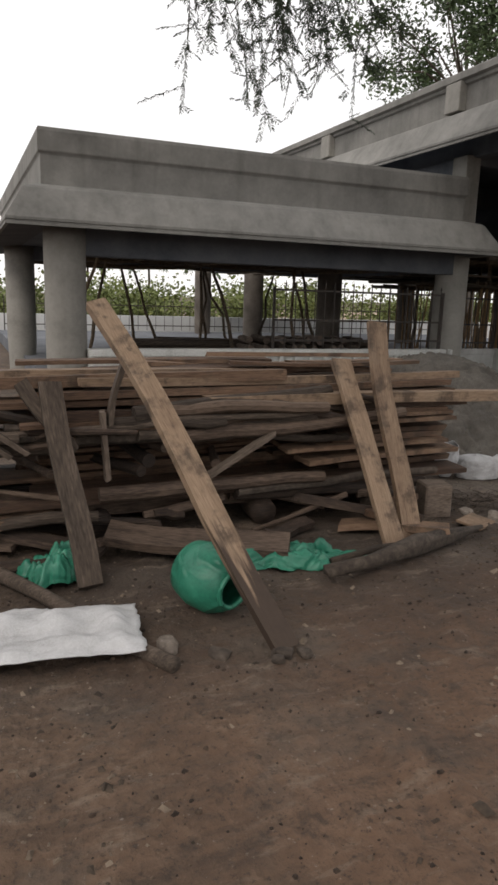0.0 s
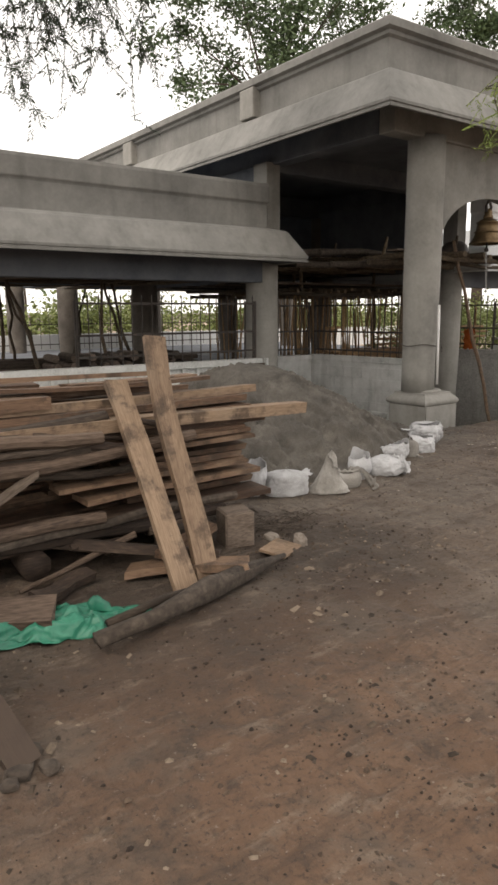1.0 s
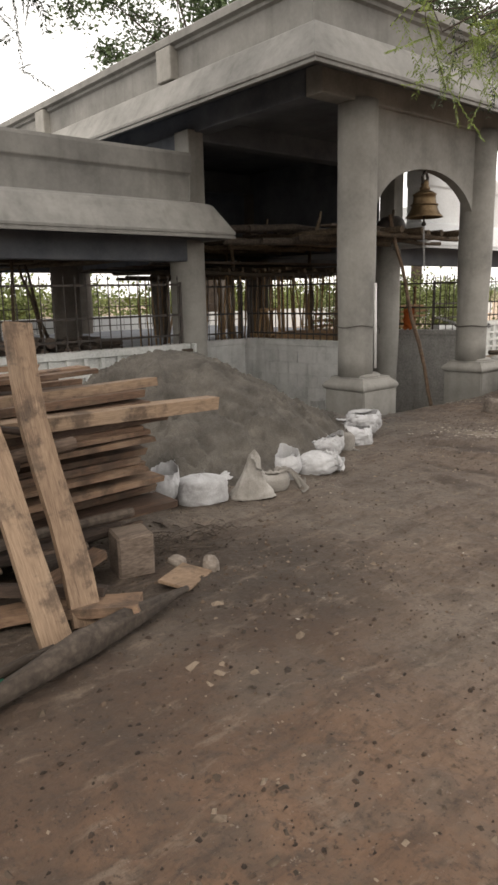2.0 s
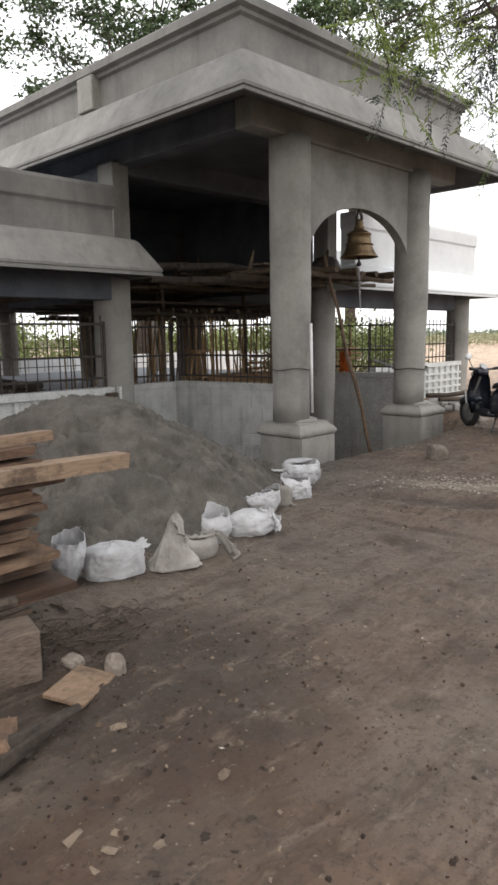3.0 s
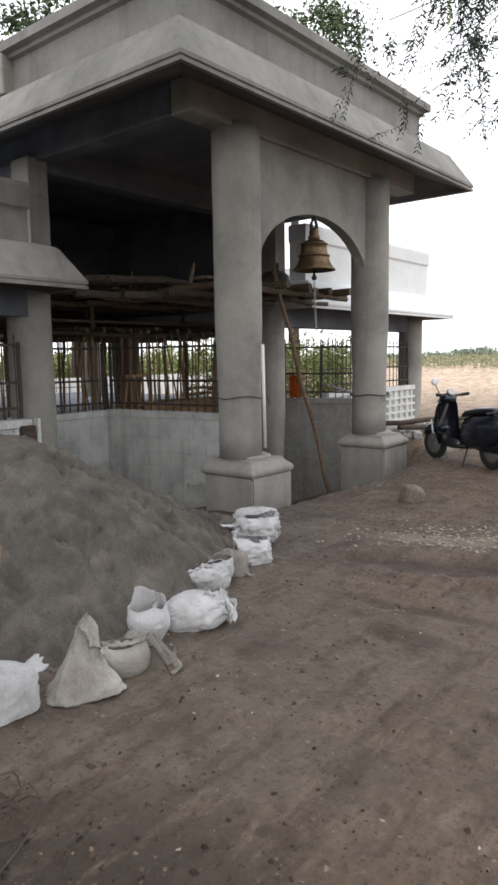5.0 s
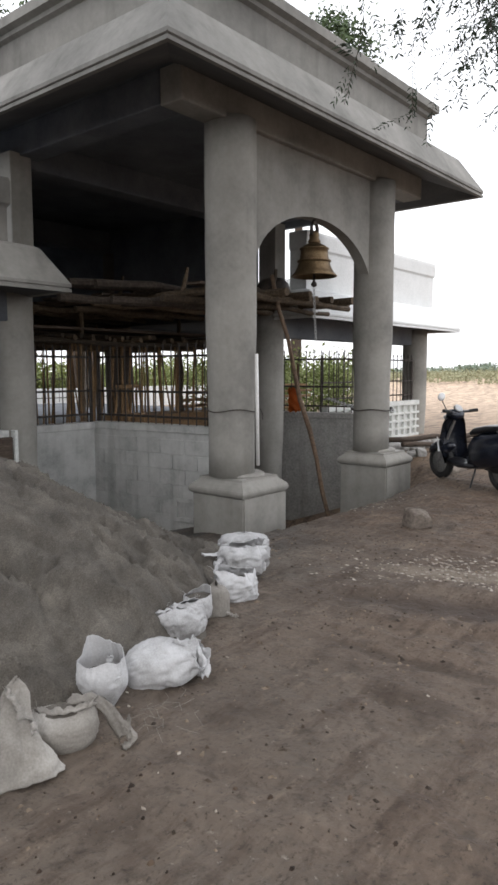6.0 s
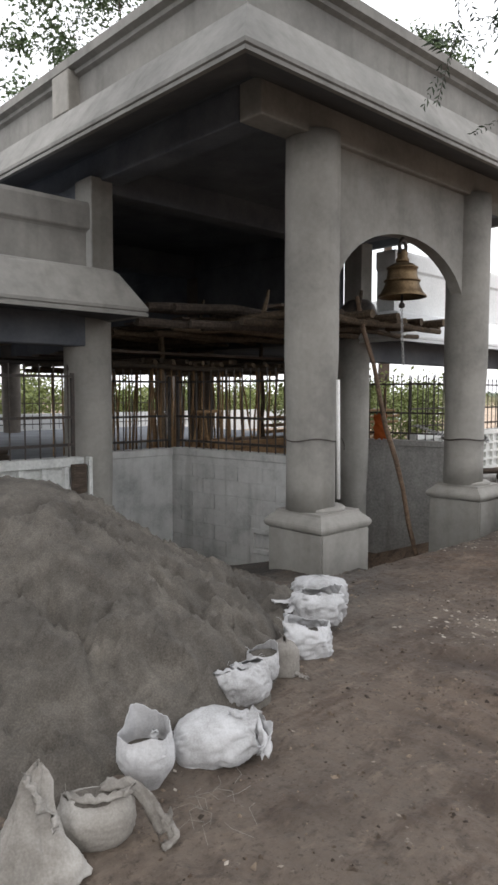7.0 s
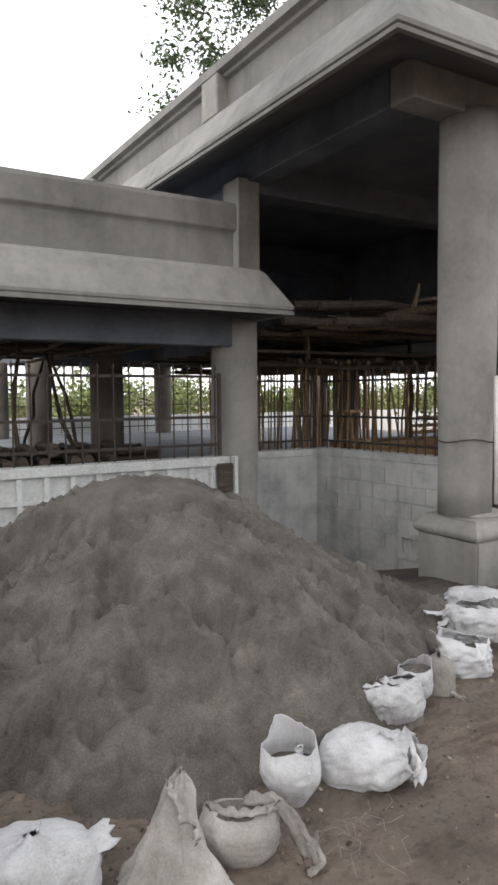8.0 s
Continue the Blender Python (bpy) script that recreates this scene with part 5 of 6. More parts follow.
def stone(x, y, r, seed, squash=0.7, mat=STONE, label="rough brown stone lying on the earth", group=""):
    bm = bmesh.new()
    bmesh.ops.create_icosphere(bm, subdivisions=3, radius=1)
    off = Vector((seed * 2.3, seed, seed * 0.7))
    for v in bm.verts:
        c = v.co.copy()
        s = 1 + 0.28 * noise.noise(c * 1.1 + off) + 0.10 * noise.noise(c * 3 + off)
        c = Vector([math.copysign(abs(k) ** 0.7, k) for k in c])
        v.co = (c.x * r * s, c.y * r * s * 0.85, max(c.z * r * s * squash, -0.45 * r * squash))
    ob = part("stone", bm, mat, None, "", False)
    ob.matrix_basis = pose(x, y, ground_z(x, y) + 0.38 * r * squash, 0, 0, seed * 47 % 360)
    return tagged(ob, label, "stone", group)


stone(8.92, 5.10, 0.125, 3, 0.95, STONE, "squarish brown stone block on the earth")
stone(3.33, 3.55, 0.055, 5, 0.9, STONE, "pale broken stone by the wood pile")
stone(3.22, 3.72, 0.05, 6)
for i in range(62):
    x = 12.7 + q.uniform(0, 3.2)
    y = 5.0 + (x - 12.7) * 0.25 + q.uniform(-0.3, 1.7)
    stone(x, y, q.uniform(0.09, 0.22), 20 + i, q.uniform(0.6, 0.9), STONE, "grey rubble stone in a loose heap", "rubble stones behind the scooter")
for i in range(16):
    stone(13.9 + q.uniform(0, 1.6), 7.7 + q.uniform(-0.2, 0.6), q.uniform(0.08, 0.16), 120 + i, q.uniform(0.6, 0.9), PATCHY, "pale broken rubble stone near the scooter", "rubble stones behind the scooter")
for i, (a, b) in enumerate((((13.0, 7.6, 0.32), (15.4, 6.4, 0.34)), ((13.1, 7.4, 0.25), (15.2, 6.6, 0.22)))):
    tagged(part("lying_pole", wobbly(a, b, 0.045, 0.04, 7, 0.03, 8, 950 + i), OLD_WOOD, None, "", True), "rough pole lying across the rubble", "pole")

# ---- green basket, cloths and sack by the stack ----
def cloth(name, at, sx, sy, h, seed, mat, label, category, turn=0, n=44, edge=0.0, lump=2.6):
    verts, faces = [], []
    for j in range(n + 1):
        for i in range(n + 1):
            u, v = i / n * 2 - 1, j / n * 2 - 1
            ed = 1 + edge * noise.fractal((u * 2 + seed, v * 2, 1), 1.0, 2.0, 3)
            z = h * (0.45 + 0.75 * noise.fractal((u * lump + seed, v * lump, seed), 1.0, 2.0, 4) + 0.5 * abs(noise.noise((u * 2.2, v * 4 + seed, 5))))
            rim = max(abs(u), abs(v))
            z *= 1 - 0.8 * smooth01(0.7, 1.0, rim)
            verts.append((u * sx * ed, v * sy * ed, max(0.006, z + 0.01)))
    for j in range(n):
        for i in range(n):
            k = j * (n + 1) + i
            faces.append((k, k + 1, k + n + 2, k + n + 1))
    ob = raw(name, verts, faces, mat, None, "", True)
    solid = ob.modifiers.new("thickness", "SOLIDIFY")
    solid.thickness, solid.offset = 0.004, 1
    ob.matrix_basis = pose(*at, 0, 0, turn)
    return tagged(ob, label, category)


basket = thing("green_basket", "green plastic bucket tipped on its side on the earth", "bucket", (0.93, 2.83, 0.0))
tip = pose(0, 0, 0.168, 0, 94, -68)
part("body", turned([(0.0, -0.17), (0.10, -0.17), (0.145, -0.14), (0.165, -0.05), (0.158, 0.05), (0.125, 0.115), (0.088, 0.15), (0.078, 0.15), (0.115, 0.105), (0.15, 0.04), (0.15, -0.05), (0.13, -0.12), (0.0, -0.15)], 32, tip, cap=False), GREEN, basket, "", True)
part("rim", tube([tip @ Vector((0.086 * math.cos(a * math.pi / 12), 0.086 * math.sin(a * math.pi / 12), 0.15)) for a in range(25)], 0.012, 8), GREEN, basket, "", True)
cloth("green_sheet", (1.55, 3.26, 0.0), 0.36, 0.13, 0.10, 4, GREEN, "crumpled green plastic sheet in front of the stack", "sheet", -14, edge=0.5)
cloth("green_sheet", (0.27, 3.44, 0.0), 0.16, 0.13, 0.17, 9, GREEN, "bunched green plastic sheet beside a plank", "sheet", 20, edge=0.3, lump=1.1)
cloth("white_sack", (0.12, 2.72, 0.05), 0.42, 0.23, 0.06, 2, BAG, "empty white woven sack spread on the earth", "sack", -8, edge=0.06, lump=1.6)
for x, y, r, seed in ((1.08, 2.33, 0.055, 74), (1.17, 2.30, 0.035, 75), (1.03, 2.27, 0.03, 76), (1.14, 2.40, 0.04, 77)):
    stone(x, y, r, seed, 0.6, BARK, "dark muddy clod at the foot of a plank")
stone(0.62, 2.52, 0.05, 71)
stone(0.82, 2.42, 0.05, 72, 0.5, BARK, "dark clod of earth lying by the sack")

# ---- litter and grit on the earth ----
q = random.Random(21)
verts, faces = [], []
for i in range(30000):
    x, y = q.uniform(-1.0, 12.5), q.uniform(-0.6, 6.2)
    if noise.noise((x * 0.8, y * 0.8, 9)) < q.uniform(-0.5, 0.4):
        continue
    r = q.choice((0.003, 0.004, 0.005, 0.006, 0.009)) * q.uniform(0.7, 1.3)
    if noise.noise((x * 2.3, y * 2.3, 4)) > (0.05 if x < 4.2 and y < 3.5 else 0.45) and q.random() < 0.3:
        r *= 2.0
    l_ = r * q.uniform(1.0, 2.0)
    a = q.uniform(0, math.pi)
    c, s = math.cos(a), math.sin(a)
    zg = ground_z(x, y)
    k = len(verts)
    hgt = r * q.uniform(0.4, 1.1)
    for ux, uy in ((-l_, -r), (l_, -r * 0.7), (l_ * 0.8, r), (-l_ * 0.9, r * 0.8)):
        verts.append((x + ux * c - uy * s, y + ux * s + uy * c, zg - 0.004))
    verts.append((x + q.uniform(-.3, .3) * r, y + q.uniform(-.3, .3) * r, zg + hgt))
    faces += [(k, k + 1, k + 4), (k + 1, k + 2, k + 4), (k + 2, k + 3, k + 4), (k + 3, k, k + 4)]
tagged(raw("litter", verts, faces, LITTER), "clods, chips and dry litter scattered on the earth", "litter", kind="stuff")
CLOD = material("damp_clods", [(0.020, 0.013, 0.009), (0.048, 0.031, 0.021), (0.10, 0.069, 0.048)], 9, 0.95, 0.6, 60, island=0.5)
verts, faces = [], []
for i in range(13000):
    x, y = q.uniform(-0.6, 5.2), q.uniform(0.2, 4.2)
    patch = noise.noise((x * 1.2, y * 1.2, 33)) + 0.6 * noise.noise((x * 3.5, y * 3.5, 35))
    patch += 0.7 * (1 - smooth01(0.2, 0.9, math.hypot(x - 3.3, y - 3.4)))
    if patch < q.uniform(-0.35, 0.8) or x > q.uniform(3.2, 5.4) or (y > 3.3 and x < 2.9):
        continue
    r = 0.0035 + 0.009 * q.random() ** 4
    zg = ground_z(x, y) + r * 0.15
    a = q.uniform(0, 6.28)
    k = len(verts)
    for m_ in range(6):
        b_ = a + m_ * 1.047
        rr = r * q.uniform(0.7, 1.3)
        verts.append((x + rr * 1.25 * math.cos(b_), y + rr * math.sin(b_), zg - 0.004))
    for m_ in range(3):
        b_ = a + 0.5 + m_ * 2.094
        verts.append((x + r * 0.6 * math.cos(b_), y + r * 0.5 * math.sin(b_), zg + r * q.uniform(0.4, 0.8)))
    faces.append((k + 6, k + 7, k + 8))
    for m_ in range(3):
        p0, p1, p2, t0, t1 = k + 2 * m_, k + 2 * m_ + 1, k + (2 * m_ + 2) % 6, k + 6 + m_, k + 6 + (m_ + 1) % 3
        faces += [(p0, p1, t0), (p1, p2, t1), (p1, t1, t0)]
tagged(raw("earth_clods", verts, faces, CLOD), "damp dark clods of earth scattered over the yard", "clods", kind="stuff")
straw = bmesh.new()
for i in range(14):
    x, y = 5.06 + q.uniform(-.14, .14), 4.30 + q.uniform(-.12, .12)
    a = q.uniform(0, 6.3)
    tube([(x, y, 0.02), (x + 0.05 * math.cos(a), y + 0.05 * math.sin(a), 0.03), (x + 0.12 * math.cos(a + .5), y + 0.12 * math.sin(a + .5), 0.015)], 0.0007, 3, straw)
tagged(part("straw_wisp", straw, BAG_DIRTY), "wisp of pale fibre on the earth by the sacks", "straw", kind="stuff")


verts, faces = [], []
for i in range(1000):
    along = q.gauss(0.35, 0.4)
    x, y = 7.67 + 0.42 * along + q.gauss(0, 0.26), 4.4 - 0.9 * along + q.gauss(0, 0.11)
    if i > 830:
        x, y = q.gauss(9.9, 0.3), q.gauss(5.95, 0.1)
    if i > 880:
        x, y = q.uniform(3.0, 11), q.uniform(0.5, 5.8)
    zg, r, a = ground_z(x, y), q.choice((0.003, 0.005, 0.008, 0.013 if i < 880 else 0.008)), q.uniform(0, 3.1)
    c, s_ = math.cos(a) * r, math.sin(a) * r
    k = len(verts)
    verts += [(x - c * 1.6, y - s_ * 1.6, zg + 0.003), (x + s_, y - c, zg + 0.002), (x + c * 1.6, y + s_ * 1.6, zg + 0.006), (x - s_, y + c, zg + 0.004), (x, y, zg + 0.004 + r * 0.4)]
    faces += [(k, k + 1, k + 4), (k + 1, k + 2, k + 4), (k + 2, k + 3, k + 4), (k + 3, k, k + 4)]
tagged(raw("pale_chips", verts, faces, CHIPS), "pale broken chips strewn over the earth", "chips", kind="stuff")
twigs = bmesh.new()
for i in range(190):
    x, y = q.gauss(3.38, 0.20), q.gauss(3.95, 0.15)
    a, l_ = q.gauss(0.6, 0.9), q.choice((0.04, 0.06, 0.09, 0.2)) * q.uniform(0.6, 1.2)
    zg = ground_z(x, y)
    tube([(x, y, zg + 0.01), (x + l_ * 0.5 * math.cos(a), y + l_ * 0.5 * math.sin(a), zg + q.uniform(0.01, 0.03)), (x + l_ * math.cos(a + .08), y + l_ * math.sin(a + .08), zg + 0.012)], q.uniform(0.0015, 0.004), 4, twigs)
tagged(part("twig_litter", twigs, BARK), "dark twigs and bark strewn by the stack", "twigs", kind="stuff")

# ---- trestle and cloth in the hall ----
trestle = thing("wooden_trestle", "small brown wooden trestle standing in the hall", "trestle", (10.55, 11.0, 0.30), 20)
for x, y in ((-0.25, -0.18), (0.25, -0.18), (-0.25, 0.18), (0.25, 0.18)):
    part("leg", tube([(x, y, 0.0), (x * 0.9, y * 0.35, 0.85)], 0.022, 6), RUSTY, trestle)
part("top_bar", box(-0.3, 0.3, -0.07, 0.07, 0.85, 0.90, 0.006), RUSTY, trestle)
for y in (-0.13, 0.13):
    part("rung", box(-0.27, 0.27, y - 0.015, y + 0.015, 0.38, 0.43), RUSTY, trestle)
rag = bmesh.new()
for i in range(9):
    for k in range(13):
        rag.verts.new((13.06 + 0.02 * math.sin(k * 1.3 + i), 9.5 - 0.13 + i * 0.032, 1.12 - k * 0.035 + 0.02 * math.sin(i * 1.7)))
rag.verts.ensure_lookup_table()
for i in range(8):
    for k in range(12):
        rag.faces.new([rag.verts[i * 13 + k], rag.verts[i * 13 + k + 1], rag.verts[(i + 1) * 13 + k + 1], rag.verts[(i + 1) * 13 + k]])
bmesh.ops.solidify(rag, geom=rag.faces[:], thickness=0.006)
tagged(part("orange_cloth", rag, ORANGE, None, "", True), "orange cloth hung over the iron grille", "cloth")


# ---- scooter ----
scooter = thing("scooter", "dark parked motor scooter on its stand", "scooter", (11.33, 5.17, -0.02), 62)
scooter.matrix_basis = scooter.matrix_basis @ Matrix.Scale(0.93, 4)


def wheel(x, name):
    tyre = part(name, turned([(0.16, -0.035), (0.19, -0.05), (0.225, -0.045), (0.245, -0.02), (0.248, 0.0), (0.245, 0.02), (0.225, 0.045), (0.19, 0.05), (0.16, 0.035)], 32, pose(x, 0, 0.248, 90), cap=False), RUBBER, scooter, "", True)
    part("rim", turned([(0.03, -0.05), (0.06, -0.045), (0.12, -0.025), (0.165, -0.035), (0.165, 0.035), (0.12, 0.025), (0.06, 0.045), (0.03, 0.05)], 24, pose(x, 0, 0.248, 90)), STEEL, tyre, "", True)


def shell(rows, mat, name, label="", bev=2):
    """A bodywork shell through sections of (x, half width, z low, z high)."""
    bm = bmesh.new()
    rings = []
    for x, wdt, z0, z1 in rows:
        ring = []
        for k in range(16):
            a = 2 * math.pi * k / 16
            ca, sa = math.cos(a), math.sin(a)
            ring.append(bm.verts.new((x, wdt * math.copysign(abs(ca) ** 0.7, ca), (z0 + z1) / 2 + (z1 - z0) / 2 * math.copysign(abs(sa) ** 0.8, sa))))
        rings.append(ring)
    for a, b in zip(rings, rings[1:]):
        for k in range(16):
            bm.faces.new((a[k], a[(k + 1) % 16], b[(k + 1) % 16], b[k]))
    bm.faces.new(rings[0][::-1])
    bm.faces.new(rings[-1])
    return part(name, bm, mat, scooter, label, True)


wheel(0.0, "rear_wheel")
wheel(1.24, "front_wheel")
shell([(-0.40, 0.07, 0.58, 0.68), (-0.30, 0.17, 0.44, 0.79), (-0.05, 0.22, 0.32, 0.80), (0.25, 0.22, 0.26, 0.76), (0.45, 0.18, 0.25, 0.70), (0.58, 0.11, 0.25, 0.58)], NAVY, "rear_body", "dark glossy side panels")
shell([(-0.24, 0.12, 0.78, 0.83), (-0.12, 0.17, 0.77, 0.87), (0.20, 0.17, 0.74, 0.85), (0.45, 0.14, 0.70, 0.80), (0.58, 0.07, 0.68, 0.74)], BLACK, "seat", "black padded seat")
shell([(0.42, 0.15, 0.24, 0.32), (0.70, 0.17, 0.22, 0.30), (0.95, 0.15, 0.24, 0.34)], BLACK, "footboard")
legs = bmesh.new()
for i, (x, wdt, zz) in enumerate(((0.93, 0.19, 0.26), (0.97, 0.23, 0.45), (1.00, 0.23, 0.62), (0.99, 0.20, 0.80), (0.97, 0.14, 0.93))):
    for k in range(9):
        u = k / 8 * 2 - 1
        legs.verts.new((x + 0.09 * (1 - u * u), wdt * u, zz))
legs.verts.ensure_lookup_table()
for i in range(4):
    for k in range(8):
        legs.faces.new([legs.verts[i * 9 + k], legs.verts[i * 9 + k + 1], legs.verts[i * 9 + k + 10], legs.verts[i * 9 + k + 9]])
bmesh.ops.solidify(legs, geom=legs.faces[:], thickness=0.03)
part("leg_shield", legs, NAVY, scooter, "dark glossy front shield", True)
shell([(0.98, 0.04, 0.46, 0.52), (1.08, 0.085, 0.40, 0.54), (1.24, 0.09, 0.40, 0.56), (1.40, 0.085, 0.36, 0.50), (1.47, 0.05, 0.34, 0.42)], NAVY, "front_mudguard")
part("fork", tube([(0.98, 0, 0.85), (1.24, 0.065, 0.25)], 0.022, 8), STEEL, scooter)
shell([(0.86, 0.07, 0.90, 0.96), (0.93, 0.13, 0.87, 1.02), (1.02, 0.12, 0.86, 1.01), (1.08, 0.07, 0.88, 0.97)], NAVY, "headlamp_cowl")
part("headlight", turned([(0.0, 0.02), (0.04, 0.018), (0.065, 0.0), (0.065, -0.03)], 20, pose(1.075, 0, 0.93, 0, 80, 0)), WHITE_PLASTIC, scooter, "pale round headlight", True)
bar_ = part("handlebar", tube([(0.86, -0.27, 1.0), (0.90, -0.17, 0.985), (0.95, 0, 0.97), (0.90, 0.17, 0.985), (0.86, 0.27, 1.0)], 0.018, 8), BLACK, scooter)
for s in (-1, 1):
    part("grip", tube([(0.895, 0.18 * s, 0.988), (0.855, 0.29 * s, 1.002)], 0.024, 10), RUBBER, bar_)
    part("brake_lever", tube([(0.93, 0.15 * s, 0.97), (0.93, 0.27 * s, 0.975)], 0.007, 6), STEEL, bar_)
    if s < 0:
        continue
    part("mirror_stalk", tube([(0.91, 0.19 * s, 0.99), (0.93, 0.24 * s, 1.10), (0.92, 0.27 * s, 1.15)], 0.007, 6), BLACK, scooter)
    part("mirror", turned([(0.0, -0.014), (0.05, -0.012), (0.06, 0.0), (0.055, 0.014), (0.0, 0.018)], 20, pose(0.92, 0.28 * s, 1.19, 0, 80, 0)), WHITE_PLASTIC if s > 0 else BLACK, scooter, "round mirror", True)
    part("indicator", turned([(0.0, 0.03), (0.03, 0.02), (0.035, 0.0)], 12, pose(1.03, 0.11 * s, 0.90, 0, 80, 0)), WHITE_PLASTIC, scooter)
part("tail_light", box(-0.445, -0.38, -0.11, 0.11, 0.57, 0.66, 0.02), RED, scooter, "red tail light")
part("grab_rail", tube([(-0.05, -0.17, 0.78), (-0.34, -0.13, 0.84), (-0.38, 0, 0.845), (-0.34, 0.13, 0.84), (-0.05, 0.17, 0.78)], 0.013, 8), STEEL, scooter)
part("number_plate", box(-0.435, -0.425, -0.1, 0.1, 0.40, 0.53, 0.004), WHITE_PLASTIC, scooter, "pale blank plate")
shell([(-0.43, 0.05, 0.66, 0.72), (-0.34, 0.13, 0.66, 0.80), (-0.16, 0.15, 0.72, 0.825)], STEEL, "tail_panel", "pale grey tail panel")
part("speedometer", turned([(0.0, 0.014), (0.05, 0.012), (0.062, 0.004), (0.066, -0.02)], 20, pose(0.905, 0, 1.03, 0, -50, 0)), STEEL, scooter, "pale round speedometer", True)
part("shield_stripe", tube([(1.03, 0.215, 0.42), (1.09, 0.20, 0.62)], 0.012, 6), WHITE_PLASTIC, scooter, "pale stripe on the front shield")
shell([(-0.28, 0.06, 0.30, 0.42), (-0.1, 0.075, 0.22, 0.42), (0.12, 0.075, 0.22, 0.36), (0.3, 0.05, 0.24, 0.32)], BLACK, "engine_case")
part("silencer", tube([(0.25, -0.13, 0.24), (-0.05, -0.15, 0.26), (-0.34, -0.15, 0.32)], [0.02, 0.045, 0.045], 10), STEEL, scooter, "", True)
part("rear_mudguard", tube([(-0.20, 0, 0.50), (-0.30, 0, 0.42), (-0.38, 0, 0.28)], [0.07, 0.06, 0.05], 8), BLACK, scooter)
part("stand", tube([(0.42, 0.08, 0.26), (0.36, 0.22, 0.0)], 0.012, 6), BLACK, scooter)


# ---- trees ----
def leaves(n, place, size, q, mat, parent, name="crown", long=2.2):
    verts, faces = [], []
    for i in range(n):
        p, d = place(q)
        s = size * q.uniform(0.6, 1.35)
        d = Vector(d) if d else Vector((q.gauss(0, 1), q.gauss(0, 1), q.gauss(0, 0.8)))
        d = d.normalized() * s
        side = d.cross(Vector((q.gauss(0, 1), q.gauss(0, 1), q.gauss(0, 1)))).normalized() * s / long
        k = len(verts)
        up = d.cross(side).normalized() * s * 0.12
        p = Vector(p)
        verts += [p - d * 0.5, p + side * 0.5 + up, p + d * 0.5, p - side * 0.5 + up]
        faces += [(k, k + 1, k + 2), (k, k + 2, k + 3)]
    return raw(name, [tuple(v) for v in verts], faces, mat, parent)


def clumps(centre, radii, count, q, spread=0.9):
    out = []
    for i in range(count):
        while True:
            v = Vector((q.uniform(-1, 1), q.uniform(-1, 1), q.uniform(-1, 1)))
            if 0.35 < v.length < 1:
                break
        out.append((Vector(centre) + Vector((v.x * radii[0], v.y * radii[1], v.z * radii[2])), q.uniform(0.5, 1.0) * spread))
    return out


def tree(name, base, height, centre, radii, n_clumps, n_leaves, size, spread, mat, label, seed, trunk_r=0.28):
    q = random.Random(seed)
    ob = thing(name, label, "tree", base)
    c = Vector(centre) - Vector(base)
    part("trunk", tube([(0, 0, -0.3), (0.1, 0.05, height * 0.3), (c.x * 0.25, c.y * 0.25, height * 0.6), (c.x * 0.6, c.y * 0.6, height * 0.85)], [trunk_r * 1.3, trunk_r, trunk_r * 0.8, trunk_r * 0.5], 12, None, 0.25), BARK, ob, "", True)
    cl = clumps(c, radii, n_clumps, q, spread)
    top = Vector((c.x * 0.6, c.y * 0.6, height * 0.85))
    limbs = bmesh.new()
    for p, r in cl[:: max(1, n_clumps // 16)]:
        mid = top.lerp(p, 0.5) + Vector((q.uniform(-.5, .5), q.uniform(-.5, .5), 0.4))
        tube([top, mid, p], [trunk_r * 0.2, trunk_r * 0.1, 0.015], 6, limbs)
    part("branchwork", limbs, BARK, ob)

    def place(q):
        p, r = q.choice(cl)
        g = Vector((q.gauss(0, 0.45), q.gauss(0, 0.45), q.gauss(0, 0.32)))
        return p + g * r, None
    leaves(n_leaves, place, size, q, mat, ob)
    return ob


tree("broad_tree", (20.3, 25.5, 0.5), 11, (19.7, 25.0, 14.0), (5.8, 4.5, 5.8), 85, 26000, 0.22, 1.3, LEAF_DARK, "tall broad-leaved tree rising behind the roof", 31, 0.35)
tree("tall_tree", (29.0, 21.0, 0.5), 12, (29.0, 20.5, 13.6), (4.0, 3.0, 2.9), 46, 13000, 0.22, 1.2, LEAF_DARK, "slender tree showing above the parapet", 32, 0.22)

q = random.Random(50)
bush = thing("tree_belt", "belt of far green bushes and small trees", "bushes", kind="stuff")
far_cl = []
for i in range(190):
    x = q.uniform(-25, 45)
    y = 34 + q.uniform(0, 12)
    top = 1.45 + 2.2 * noise.noise((x * 0.16, 2, 1)) + q.uniform(-0.5, 0.7)
    for k in range(4):
        far_cl.append((Vector((x + q.uniform(-1, 1), y, top * (k + 0.7) / 4)), q.uniform(0.7, 1.5)))
ring_cl = []
for i in range(240):
    a = q.uniform(-0.1, 0.66)
    d = q.uniform(88, 110)
    ring_cl.append((Vector((d * math.cos(a), d * math.sin(a), 0.4 + q.uniform(0, 0.7) + 0.9 * noise.noise((a * 9, 1, 1)))), q.uniform(0.8, 1.6)))


def far_place(q):
    p, r = q.choice(far_cl)
    return p + Vector((q.gauss(0, 0.6), q.gauss(0, 0.5), q.gauss(0, 0.4))) * r, None


